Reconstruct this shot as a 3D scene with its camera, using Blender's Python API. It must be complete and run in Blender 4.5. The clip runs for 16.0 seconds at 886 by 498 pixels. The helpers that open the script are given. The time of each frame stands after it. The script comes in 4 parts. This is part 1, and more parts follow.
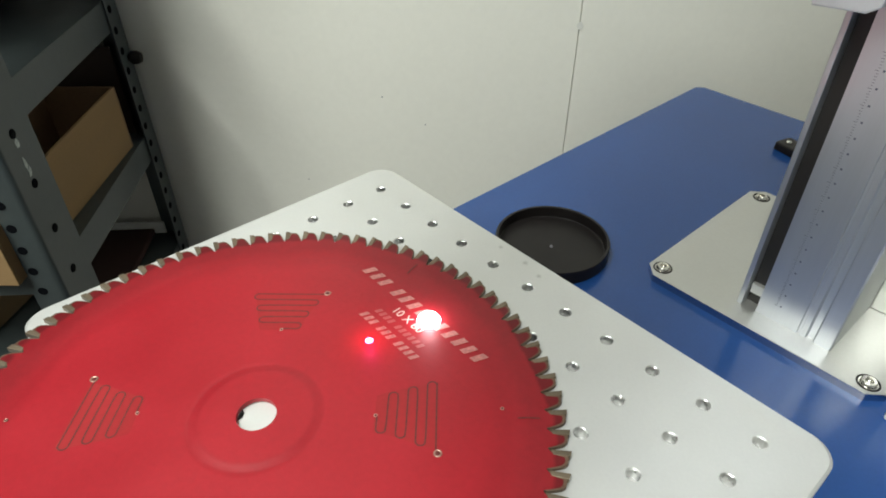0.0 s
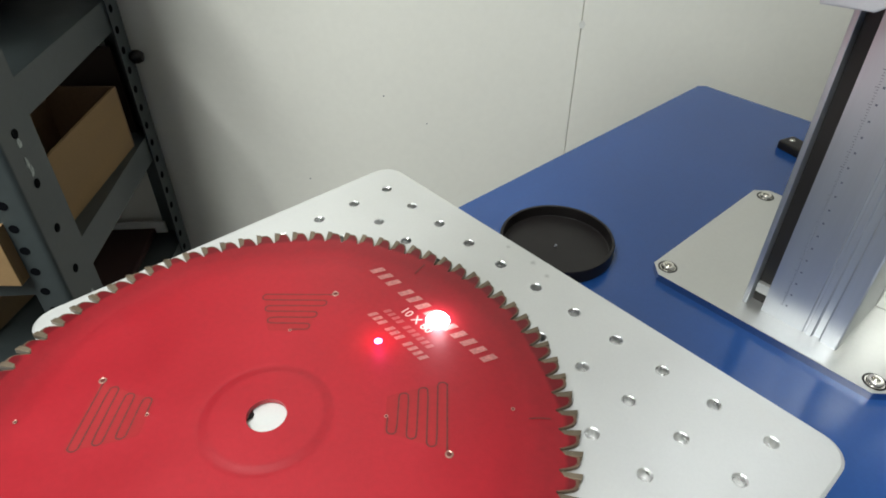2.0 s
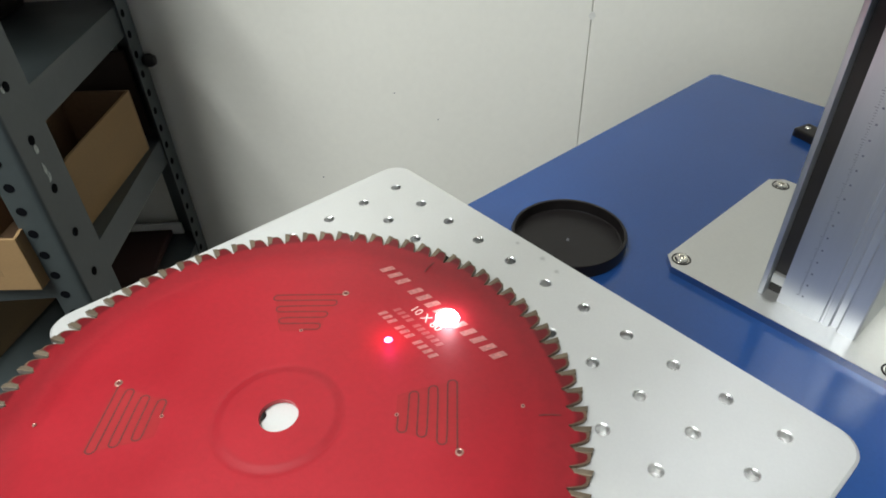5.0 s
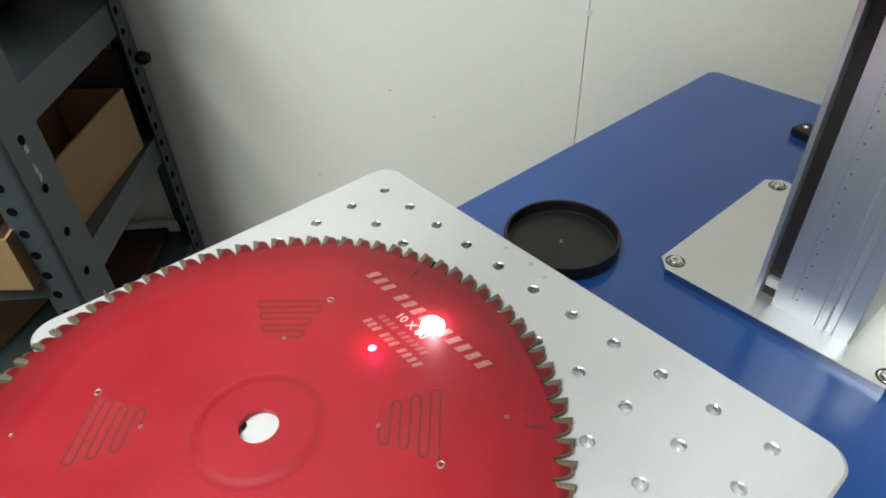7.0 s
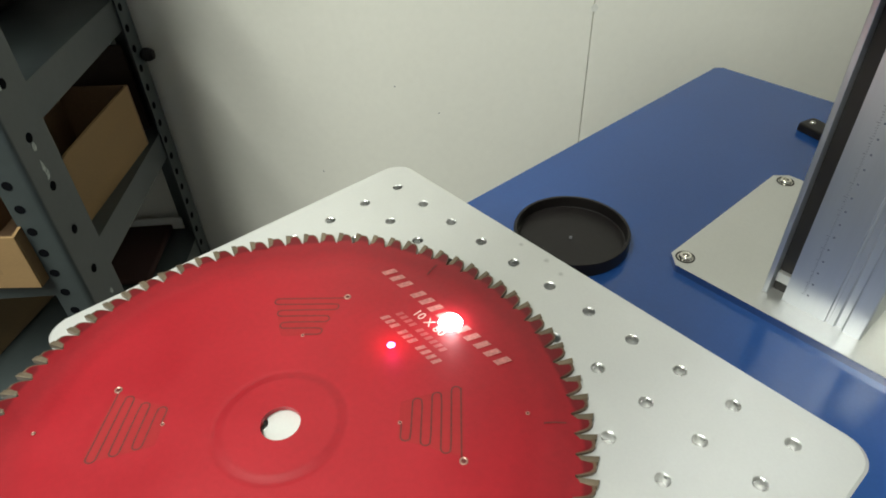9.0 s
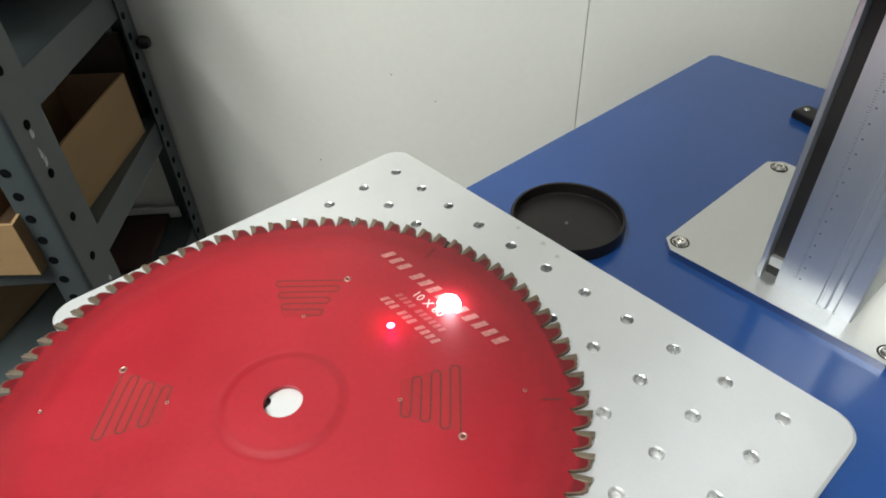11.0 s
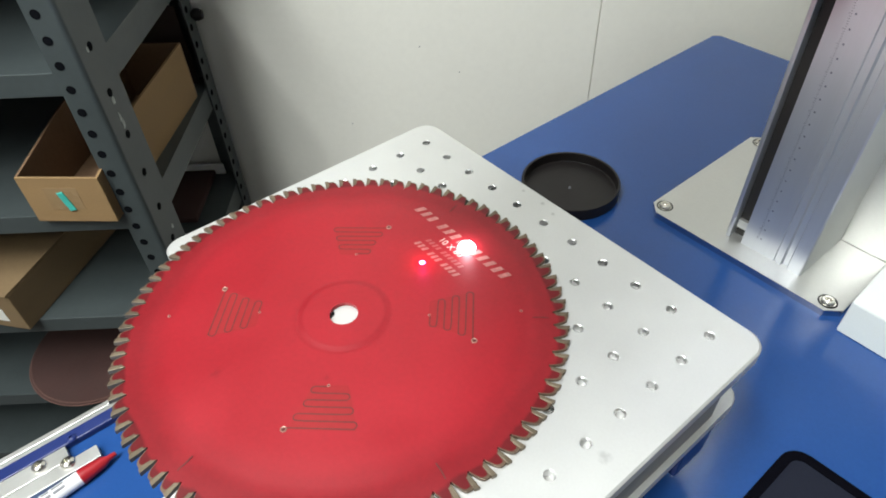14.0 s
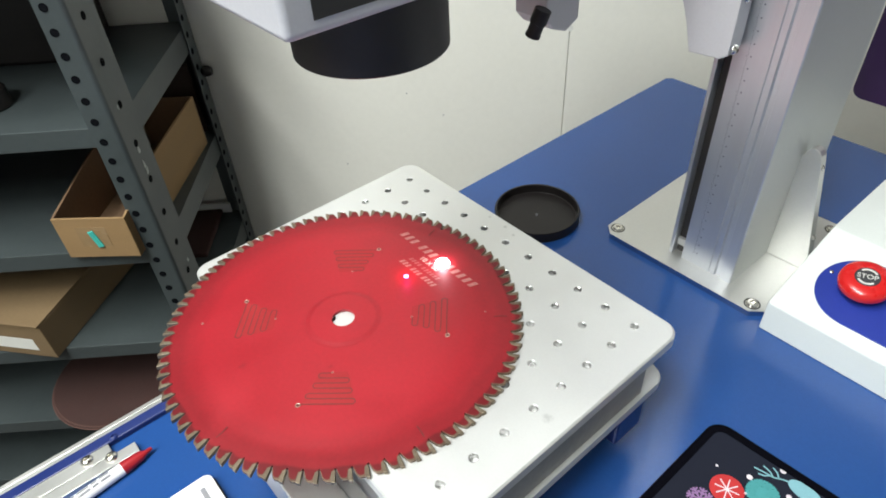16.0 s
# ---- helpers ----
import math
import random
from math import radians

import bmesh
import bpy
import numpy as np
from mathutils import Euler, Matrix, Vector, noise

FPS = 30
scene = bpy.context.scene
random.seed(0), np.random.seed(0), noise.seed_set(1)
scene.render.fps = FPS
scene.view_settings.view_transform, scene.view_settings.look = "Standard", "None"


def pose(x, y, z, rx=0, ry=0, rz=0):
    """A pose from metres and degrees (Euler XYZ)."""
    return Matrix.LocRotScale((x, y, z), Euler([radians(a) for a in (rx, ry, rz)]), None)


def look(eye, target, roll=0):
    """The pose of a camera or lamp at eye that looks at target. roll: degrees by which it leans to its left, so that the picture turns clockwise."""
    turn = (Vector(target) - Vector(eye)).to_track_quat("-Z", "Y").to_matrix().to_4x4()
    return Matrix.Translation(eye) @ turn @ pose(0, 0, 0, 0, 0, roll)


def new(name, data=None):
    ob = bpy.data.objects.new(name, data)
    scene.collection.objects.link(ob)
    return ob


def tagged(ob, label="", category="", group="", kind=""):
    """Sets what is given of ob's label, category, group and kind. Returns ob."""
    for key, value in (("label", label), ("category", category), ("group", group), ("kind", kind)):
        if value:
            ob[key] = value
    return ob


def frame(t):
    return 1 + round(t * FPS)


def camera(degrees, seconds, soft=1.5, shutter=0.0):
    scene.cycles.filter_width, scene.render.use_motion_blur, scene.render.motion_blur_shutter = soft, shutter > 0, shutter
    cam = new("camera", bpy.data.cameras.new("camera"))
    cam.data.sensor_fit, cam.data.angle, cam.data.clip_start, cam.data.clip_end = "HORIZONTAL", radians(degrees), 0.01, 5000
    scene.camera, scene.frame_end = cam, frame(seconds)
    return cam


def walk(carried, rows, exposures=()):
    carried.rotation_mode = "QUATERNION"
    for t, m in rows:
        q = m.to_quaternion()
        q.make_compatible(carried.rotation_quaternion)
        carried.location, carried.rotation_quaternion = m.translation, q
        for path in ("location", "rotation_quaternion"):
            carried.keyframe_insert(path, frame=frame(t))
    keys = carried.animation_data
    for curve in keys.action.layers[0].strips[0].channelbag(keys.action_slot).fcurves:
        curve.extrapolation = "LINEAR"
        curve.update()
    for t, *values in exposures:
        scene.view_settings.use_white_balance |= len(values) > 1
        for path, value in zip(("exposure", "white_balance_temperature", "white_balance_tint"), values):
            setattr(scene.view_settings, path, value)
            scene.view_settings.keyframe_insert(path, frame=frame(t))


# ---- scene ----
cam = camera(69.5, 16.0, soft=1.8)
PATH = [
    (0, (0.282, -0.197, 1.116), (-0.905, 0.853, -0.105), 0.1),
    (0.5, (0.284, -0.197, 1.114), (-0.9, 0.856, -0.106), -0.0),
    (1, (0.279, -0.197, 1.115), (-0.914, 0.846, -0.105), -0.0),
    (1.5, (0.279, -0.197, 1.115), (-0.9, 0.853, -0.114), 0.1),
    (2, (0.278, -0.2, 1.116), (-0.904, 0.852, -0.108), 0.1),
    (2.5, (0.278, -0.201, 1.114), (-0.899, 0.847, -0.116), 0.1),
    (3, (0.278, -0.202, 1.114), (-0.901, 0.848, -0.114), 0.0),
    (3.5, (0.278, -0.201, 1.113), (-0.899, 0.848, -0.118), -0.3),
    (4, (0.277, -0.204, 1.114), (-0.912, 0.83, -0.119), -0.9),
    (6.5, (0.286, -0.183, 1.121), (-0.93, 0.805, -0.122), -3.0),
    (7, (0.28, -0.186, 1.119), (-0.924, 0.808, -0.131), -2.3),
    (7.5, (0.276, -0.187, 1.118), (-0.914, 0.81, -0.142), -1.5),
    (8, (0.274, -0.19, 1.118), (-0.919, 0.806, -0.141), -2.2),
    (8.5, (0.274, -0.192, 1.12), (-0.923, 0.8, -0.139), -2.4),
    (11, (0.278, -0.198, 1.12), (-0.895, 0.791, -0.163), -2.2),
    (11.5, (0.281, -0.204, 1.122), (-0.879, 0.77, -0.184), -2.4),
    (12, (0.285, -0.205, 1.121), (-0.853, 0.771, -0.203), -2.0),
    (12.5, (0.288, -0.212, 1.125), (-0.858, 0.758, -0.197), -2.3),
    (13, (0.302, -0.219, 1.139), (-0.847, 0.729, -0.197), -2.3),
    (13.5, (0.315, -0.231, 1.159), (-0.838, 0.675, -0.202), -2.5),
    (14, (0.334, -0.246, 1.178), (-0.817, 0.643, -0.194), -2.4),
    (14.5, (0.358, -0.258, 1.198), (-0.815, 0.62, -0.164), -3.7),
    (15, (0.38, -0.269, 1.211), (-0.807, 0.617, -0.133), -4.1),
    (15.5, (0.398, -0.278, 1.222), (-0.805, 0.632, -0.091), -4.1),
    (16, (0.403, -0.283, 1.23), (-0.797, 0.661, -0.062), -3.6),
]
walk(cam, [(t, look(eye, target, roll)) for t, eye, target, roll in PATH], exposures=((0.0, 0.04, 6650, 6), (2.0, 0.07, 6450, 9), (4.2, 0.08, 6450, 10), (6.5, 0.09, 6350, 10), (8.0, 0.08, 6450, 9), (8.5, 0.02, 6850, 4), (8.7, 0.02, 6850, 4), (11.0, 0.12, 6450, 10), (13.0, 0.20, 6450, 10), (14.5, 0.28, 6450, 10), (16.0, 0.31, 6500, 10)))

# ---- world and lights ----
TOP = 0.793        # table top
TRAY = 0.752      # recessed tool tray in the table
PLATE = 0.90      # top of the perforated plate
BX, BY, BR = 0.1072, -0.1443, 0.1277   # saw blade centre and radius
LX, LY = 0.1010, -0.0880                # lens axis
RX, RY = -0.335, -0.172               # front right corner of the rack
DX, DY = -0.7915, 0.6112              # into the rack
RACK_TURN = math.degrees(math.atan2(DY, DX)) - 90   # local +y is into the rack, local -x runs along its front

world = bpy.data.worlds.new("room_air")
scene.world = world
world.use_nodes = True
world.node_tree.nodes["Background"].inputs[0].default_value = (0.80, 0.88, 1.0, 1)
world.node_tree.nodes["Background"].inputs[1].default_value = 0.015


def area_lamp(name, m, sx, sy, watts, colour):
    d = bpy.data.lights.new(name, "AREA")
    d.shape, d.size, d.size_y, d.energy, d.color = "RECTANGLE", sx, sy, watts, colour
    ob = new(name, d)
    ob.matrix_world = m
    return ob


def point_lamp(name, p, watts, colour, radius):
    d = bpy.data.lights.new(name, "POINT")
    d.energy, d.color, d.shadow_soft_size = watts, colour, radius
    ob = new(name, d)
    ob.location = p
    return ob


CEIL = 2.55
LAMPS = ((0.20, -0.82, 36), (0.42, -1.70, 29))
for px, py, watts in LAMPS:
    area_lamp("ceiling_lamp_light", pose(px, py, CEIL - 0.06, 0, 0, RACK_TURN), 0.22, 1.2, watts, (0.97, 1.0, 0.97))
SPARK = (0.1120, -0.0555)
REDDOT = (0.1040, -0.0849)
point_lamp("spark_light", (SPARK[0], SPARK[1], PLATE + 0.0105), 0.012, (1.0, 0.93, 1.0), 0.003)
point_lamp("pointer_light", (REDDOT[0], REDDOT[1], PLATE + 0.0105), 0.0075, (1.0, 0.02, 0.22), 0.002)


# ---- materials ----
def rgba(c):
    return (c[0], c[1], c[2], 1.0)


def surface(name, base, rough=0.5, metal=0.0, grain=0.12, scale=60.0, blotch=0.15, blotch_scale=6.0, bump=0.1, bump_scale=200.0, stretch=(1, 1, 1), coat=0.0, rough_var=0.1, island=0.0):
    m = bpy.data.materials.new(name)
    m.use_nodes = True
    nt = m.node_tree
    b = nt.nodes["Principled BSDF"]
    tc = nt.nodes.new("ShaderNodeTexCoord")
    mp = nt.nodes.new("ShaderNodeMapping")
    mp.inputs["Scale"].default_value = stretch
    nt.links.new(tc.outputs["Object"], mp.inputs["Vector"])

    def tex(s, detail):
        n = nt.nodes.new("ShaderNodeTexNoise")
        n.inputs["Scale"].default_value, n.inputs["Detail"].default_value = s, detail
        nt.links.new(mp.outputs["Vector"], n.inputs["Vector"])
        return n

    fine, large = tex(scale, 4), tex(blotch_scale, 5)
    mix1 = nt.nodes.new("ShaderNodeMix")
    mix1.data_type, mix1.blend_type = "RGBA", "MULTIPLY"
    mix1.inputs[0].default_value = 1.0

    def ramp(src, amount):
        r = nt.nodes.new("ShaderNodeMapRange")
        r.inputs["From Min"].default_value, r.inputs["From Max"].default_value = 0.25, 0.75
        r.inputs["To Min"].default_value, r.inputs["To Max"].default_value = 1 - amount, 1 + amount
        nt.links.new(src, r.inputs["Value"])
        return r

    a, c = ramp(fine.outputs["Fac"], grain), ramp(large.outputs["Fac"], blotch)
    mul = nt.nodes.new("ShaderNodeMath")
    mul.operation = "MULTIPLY"
    nt.links.new(a.outputs[0], mul.inputs[0])
    nt.links.new(c.outputs[0], mul.inputs[1])
    last = mul
    if island:
        info = nt.nodes.new("ShaderNodeObjectInfo")
        r = nt.nodes.new("ShaderNodeMapRange")
        r.inputs["To Min"].default_value, r.inputs["To Max"].default_value = 1 - island, 1 + island
        nt.links.new(info.outputs["Random"], r.inputs["Value"])
        last = nt.nodes.new("ShaderNodeMath")
        last.operation = "MULTIPLY"
        nt.links.new(mul.outputs[0], last.inputs[0])
        nt.links.new(r.outputs[0], last.inputs[1])
    mix1.inputs[6].default_value = rgba(base)
    nt.links.new(last.outputs[0], mix1.inputs[7])
    nt.links.new(mix1.outputs[2], b.inputs["Base Color"])
    rr = nt.nodes.new("ShaderNodeMapRange")
    rr.inputs["From Min"].default_value, rr.inputs["From Max"].default_value = 0.25, 0.75
    rr.inputs["To Min"].default_value, rr.inputs["To Max"].default_value = max(0.02, rough - rough_var), min(1, rough + rough_var)
    nt.links.new(large.outputs["Fac"], rr.inputs["Value"])
    nt.links.new(rr.outputs[0], b.inputs["Roughness"])
    b.inputs["Metallic"].default_value = metal
    b.inputs["Coat Weight"].default_value = coat
    b.inputs["Coat Roughness"].default_value = 0.15
    if bump:
        bt = tex(bump_scale, 3)
        bn = nt.nodes.new("ShaderNodeBump")
        bn.inputs["Strength"].default_value, bn.inputs["Distance"].default_value = bump, 0.0006
        nt.links.new(bt.outputs["Fac"], bn.inputs["Height"])
        nt.links.new(bn.outputs["Normal"], b.inputs["Normal"])
    return m


def glowing(name, colour, strength):
    m = bpy.data.materials.new(name)
    m.use_nodes = True
    nt = m.node_tree
    nt.nodes.remove(nt.nodes["Principled BSDF"])
    e = nt.nodes.new("ShaderNodeEmission")
    e.inputs[0].default_value, e.inputs[1].default_value = rgba(colour), strength
    nt.links.new(e.outputs[0], nt.nodes["Material Output"].inputs[0])
    return m


M_WALL = surface("painted_wall", (0.84, 0.83, 0.765), 0.55, 0, 0.015, 120, 0.03, 2.5, 0.06, 260)
# tones of the unseen ceiling and walls, kept low to cut bounce light
M_CEIL = surface("ceiling_paint", (0.62, 0.62, 0.60), 0.8)
M_FARWALL = surface("unseen_wall_grey", (0.34, 0.34, 0.33), 0.7, 0, 0.05, 60, 0.1, 2)
M_FLOOR = surface("dark_floor", (0.045, 0.03, 0.025), 0.6, 0, 0.2, 80, 0.25, 5)
M_BLUE = surface("blue_table_paint", (0.016, 0.066, 0.240), 0.20, 0, 0.04, 500, 0.05, 5, 0.0, 900, coat=0.1, rough_var=0.04)
M_DKBLUE = surface("dark_blue_paint", (0.012, 0.025, 0.13), 0.4, 0, 0.06, 300, 0.08, 20)
M_PLATE = surface("anodised_plate", (0.675, 0.68, 0.672), 0.50, 0.60, 0.018, 700, 0.06, 14, 0.04, 1200)
M_ALU = surface("brushed_aluminium", (0.57, 0.59, 0.63), 0.40, 0.80, 0.02, 120, 0.03, 10, 0.04, 150, (14, 14, 0.5), rough_var=0.03)
# less metallic than M_ALU, so the column's side comes out paler
M_SATIN = surface("pale_column_side", (0.58, 0.60, 0.585), 0.5, 0.3, 0.015, 300, 0.03, 8, 0.03, 400)
M_ALU2 = surface("cast_aluminium", (0.66, 0.66, 0.64), 0.42, 0.8, 0.02, 400, 0.05, 12, 0.05, 700)
# darker than the other castings: shade under the top plate is in it
M_DULL = surface("shaded_grey_casting", (0.32, 0.32, 0.305), 0.6, 0.3, 0.08, 200, 0.15, 20)
M_STEEL = surface("bright_steel", (0.75, 0.73, 0.68), 0.22, 1.0, 0.06, 300, 0.1, 40)
M_POLISH = surface("polished_edge", (0.48, 0.50, 0.55), 0.12, 1.0, 0.02, 300, 0.03, 20, 0.0, rough_var=0.03)
M_THREAD = surface("threaded_hole_wall", (0.82, 0.82, 0.82), 0.28, 1.0, 0.1, 900, 0.1, 60, 0.3, 2500)
# grey of the hole floors stands for the shade down in them
M_HOLEFLOOR = surface("hole_floor_shade", (0.44, 0.44, 0.43), 0.5, 0.6)
M_RED = surface("red_blade_coating", (0.310, 0.0105, 0.0185), 0.44, 0, 0.06, 350, 0.10, 22, 0.08, 900, rough_var=0.08)


def shade_wear_ring(m, lo, hi, amount):
    """A slightly darker ring for painted shade and wear on a round thing, broken up by noise."""
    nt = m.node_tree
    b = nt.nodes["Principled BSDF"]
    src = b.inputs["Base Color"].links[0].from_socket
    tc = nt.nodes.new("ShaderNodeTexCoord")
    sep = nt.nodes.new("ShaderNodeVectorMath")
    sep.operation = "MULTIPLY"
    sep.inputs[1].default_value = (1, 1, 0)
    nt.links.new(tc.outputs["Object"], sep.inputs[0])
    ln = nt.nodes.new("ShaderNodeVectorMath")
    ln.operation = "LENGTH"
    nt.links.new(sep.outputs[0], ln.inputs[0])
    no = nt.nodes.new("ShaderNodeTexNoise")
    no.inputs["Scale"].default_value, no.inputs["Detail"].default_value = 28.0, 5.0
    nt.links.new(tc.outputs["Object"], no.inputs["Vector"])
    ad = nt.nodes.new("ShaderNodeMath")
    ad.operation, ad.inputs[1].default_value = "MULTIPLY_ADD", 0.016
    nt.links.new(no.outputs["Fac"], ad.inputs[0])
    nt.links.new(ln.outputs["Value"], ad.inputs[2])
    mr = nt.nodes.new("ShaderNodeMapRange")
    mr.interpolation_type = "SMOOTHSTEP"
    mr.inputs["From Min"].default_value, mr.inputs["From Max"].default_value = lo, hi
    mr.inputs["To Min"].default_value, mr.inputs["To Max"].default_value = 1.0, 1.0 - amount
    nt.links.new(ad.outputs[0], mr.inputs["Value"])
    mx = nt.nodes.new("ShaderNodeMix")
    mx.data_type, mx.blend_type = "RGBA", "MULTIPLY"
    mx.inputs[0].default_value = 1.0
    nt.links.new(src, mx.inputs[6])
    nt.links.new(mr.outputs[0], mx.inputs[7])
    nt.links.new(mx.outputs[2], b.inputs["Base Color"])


def dark_band(m, r0, half, amount):
    """A narrow darker band at one radius of a round thing."""
    nt = m.node_tree
    b = nt.nodes["Principled BSDF"]
    src = b.inputs["Base Color"].links[0].from_socket
    tc = nt.nodes.new("ShaderNodeTexCoord")
    flat = nt.nodes.new("ShaderNodeVectorMath")
    flat.operation, flat.inputs[1].default_value = "MULTIPLY", (1, 1, 0)
    nt.links.new(tc.outputs["Object"], flat.inputs[0])
    ln = nt.nodes.new("ShaderNodeVectorMath")
    ln.operation = "LENGTH"
    nt.links.new(flat.outputs[0], ln.inputs[0])
    cm = nt.nodes.new("ShaderNodeMath")
    cm.operation, cm.inputs[1].default_value = "SUBTRACT", r0
    nt.links.new(ln.outputs["Value"], cm.inputs[0])
    ab = nt.nodes.new("ShaderNodeMath")
    ab.operation = "ABSOLUTE"
    nt.links.new(cm.outputs[0], ab.inputs[0])
    mr = nt.nodes.new("ShaderNodeMapRange")
    mr.interpolation_type = "SMOOTHSTEP"
    mr.inputs["From Min"].default_value, mr.inputs["From Max"].default_value = half * 0.4, half
    mr.inputs["To Min"].default_value, mr.inputs["To Max"].default_value = 1.0 - amount, 1.0
    nt.links.new(ab.outputs[0], mr.inputs["Value"])
    mx = nt.nodes.new("ShaderNodeMix")
    mx.data_type, mx.blend_type = "RGBA", "MULTIPLY"
    mx.inputs[0].default_value = 1.0
    nt.links.new(src, mx.inputs[6])
    nt.links.new(mr.outputs[0], mx.inputs[7])
    nt.links.new(mx.outputs[2], b.inputs["Base Color"])


# rings 1 and 2 paint the dished rim's shade; ring 3 is tooth wear
shade_wear_ring(M_RED, 0.101, 0.112, 0.15)
shade_wear_ring(M_RED, 0.112, 0.122, 0.20)
shade_wear_ring(M_RED, 0.1268, 0.1290, 0.46)
# darker band along the hub's grooved ring
dark_band(M_RED, 0.0253, 0.0034, 0.11)
M_RED.node_tree.nodes["Principled BSDF"].inputs["Specular IOR Level"].default_value = 0.35


def spot_stain(m, spots, amount):
    """Smudges with soft, noisy outlines; each spot is x, y, radius in the thing's own space."""
    nt = m.node_tree
    b = nt.nodes["Principled BSDF"]
    tc = nt.nodes.new("ShaderNodeTexCoord")
    no = nt.nodes.new("ShaderNodeTexNoise")
    no.inputs["Scale"].default_value, no.inputs["Detail"].default_value = 260.0, 4.0
    nt.links.new(tc.outputs["Object"], no.inputs["Vector"])
    for x, y, rad in spots:
        src = b.inputs["Base Color"].links[0].from_socket
        flat = nt.nodes.new("ShaderNodeVectorMath")
        flat.operation, flat.inputs[1].default_value = "MULTIPLY", (1, 1, 0)
        nt.links.new(tc.outputs["Object"], flat.inputs[0])
        di = nt.nodes.new("ShaderNodeVectorMath")
        di.operation, di.inputs[1].default_value = "DISTANCE", (x, y, 0)
        nt.links.new(flat.outputs[0], di.inputs[0])
        ad = nt.nodes.new("ShaderNodeMath")
        ad.operation, ad.inputs[1].default_value = "MULTIPLY_ADD", rad * 1.6
        nt.links.new(no.outputs["Fac"], ad.inputs[0])
        nt.links.new(di.outputs["Value"], ad.inputs[2])
        mr = nt.nodes.new("ShaderNodeMapRange")
        mr.interpolation_type = "SMOOTHSTEP"
        mr.inputs["From Min"].default_value, mr.inputs["From Max"].default_value = rad * 0.7, rad * 1.9
        mr.inputs["To Min"].default_value, mr.inputs["To Max"].default_value = 1.0 - amount, 1.0
        nt.links.new(ad.outputs[0], mr.inputs["Value"])
        mx = nt.nodes.new("ShaderNodeMix")
        mx.data_type, mx.blend_type = "RGBA", "MULTIPLY"
        mx.inputs[0].default_value = 1.0
        nt.links.new(src, mx.inputs[6])
        nt.links.new(mr.outputs[0], mx.inputs[7])
        nt.links.new(mx.outputs[2], b.inputs["Base Color"])


spot_stain(M_RED, [(-0.0093, -0.0739, 0.0040), (0.031, -0.031, 0.0030)], 0.22)
spot_stain(M_PLATE, [(0.2600, -0.0985, 0.0042), (0.0920, 0.0140, 0.0018), (0.1105, 0.0135, 0.0026), (0.1230, 0.0110, 0.0020)], 0.30)
M_CARBIDE = surface("carbide_tip", (0.15, 0.100, 0.068), 0.45, 0.45, 0.15, 600, 0.2, 60, island=0.25)
M_TIP = surface("bright_carbide", (0.185, 0.148, 0.105), 0.42, 0.6, 0.12, 600, 0.15, 60, island=0.2)
M_SLOT = surface("dark_slot", (0.105, 0.015, 0.012), 0.6, 0, 0.3, 500)
M_FILL = surface("slot_resin", (0.280, 0.0150, 0.0185), 0.5, 0, 0.06, 350, 0.10, 22)
M_FILL.node_tree.nodes["Principled BSDF"].inputs["Specular IOR Level"].default_value = 0.3
M_SLOTHOLE = surface("slot_hole_metal", (0.40, 0.25, 0.20), 0.4, 0.7)
M_ENGRAVE = surface("engraved_marking", (0.60, 0.45, 0.40), 0.55, 0.1, 0.15, 900, 0.15, 120)
M_BAR = surface("engraved_hatching", (0.44, 0.165, 0.15), 0.5, 0.1, 0.35, 700, 0.12, 120)
M_ENGRAVE2 = surface("faint_engraved_marking", (0.40, 0.085, 0.085), 0.5, 0.1, 0.15, 900, 0.15, 120)
M_BLACK = surface("black_plastic", (0.011, 0.009, 0.009), 0.42, 0, 0.1, 300, 0.15, 30)
M_BLACKM = surface("black_anodised", (0.016, 0.014, 0.013), 0.5, 0.0, 0.08, 200, 0.1, 20)
M_GREYP = surface("light_grey_plastic", (0.50, 0.50, 0.53), 0.45, 0, 0.03, 500, 0.04, 20)
M_WHITEBOX = surface("white_powder_coat", (0.72, 0.76, 0.74), 0.4, 0, 0.02, 700, 0.03, 12, 0.12, 1200)
M_RACK = surface("grey_rack_enamel", (0.047, 0.058, 0.060), 0.40, 0.0, 0.06, 120, 0.16, 9, 0.1, 300)
M_CHIP = surface("chipped_enamel", (0.34, 0.37, 0.36), 0.5, 0.2, 0.3, 400, 0.3, 120)
M_RACKHOLE = surface("near_black", (0.004, 0.0045, 0.006), 0.9)
M_CARD = surface("cardboard", (0.27, 0.168, 0.075), 0.85, 0, 0.06, 220, 0.08, 8, 0.15, 120, (1, 1, 6))
# darker copy of M_CARD; shade over the closed cartons is put into it
M_CARD2 = surface("shaded_brown_cardboard", (0.18, 0.12, 0.06), 0.85, 0, 0.06, 220, 0.10, 8, 0.15, 120, (1, 1, 6))
# darker than M_CARD: the shade inside the bin is in this colour
M_CARDIN = surface("shaded_cardboard_inside", (0.17, 0.10, 0.055), 0.9, 0, 0.08, 200, 0.1, 8)
M_PAPER = surface("white_label", (0.72, 0.72, 0.68), 0.6, 0, 0.03)
M_TEAL = surface("teal_plastic", (0.05, 0.42, 0.36), 0.4)
# abrasive brown, lowered to hold the shade that the discs lie in
M_ABRASIVE = surface("shaded_brown_abrasive", (0.05, 0.022, 0.019), 0.9, 0, 0.2, 900, 0.12, 20)
M_ABRASIVE_EDGE = surface("abrasive_backing", (0.13, 0.065, 0.052), 0.9)
M_REDP = surface("red_plastic", (0.55, 0.012, 0.012), 0.28, 0, 0.03, 200, 0.04, 20, coat=0.3)
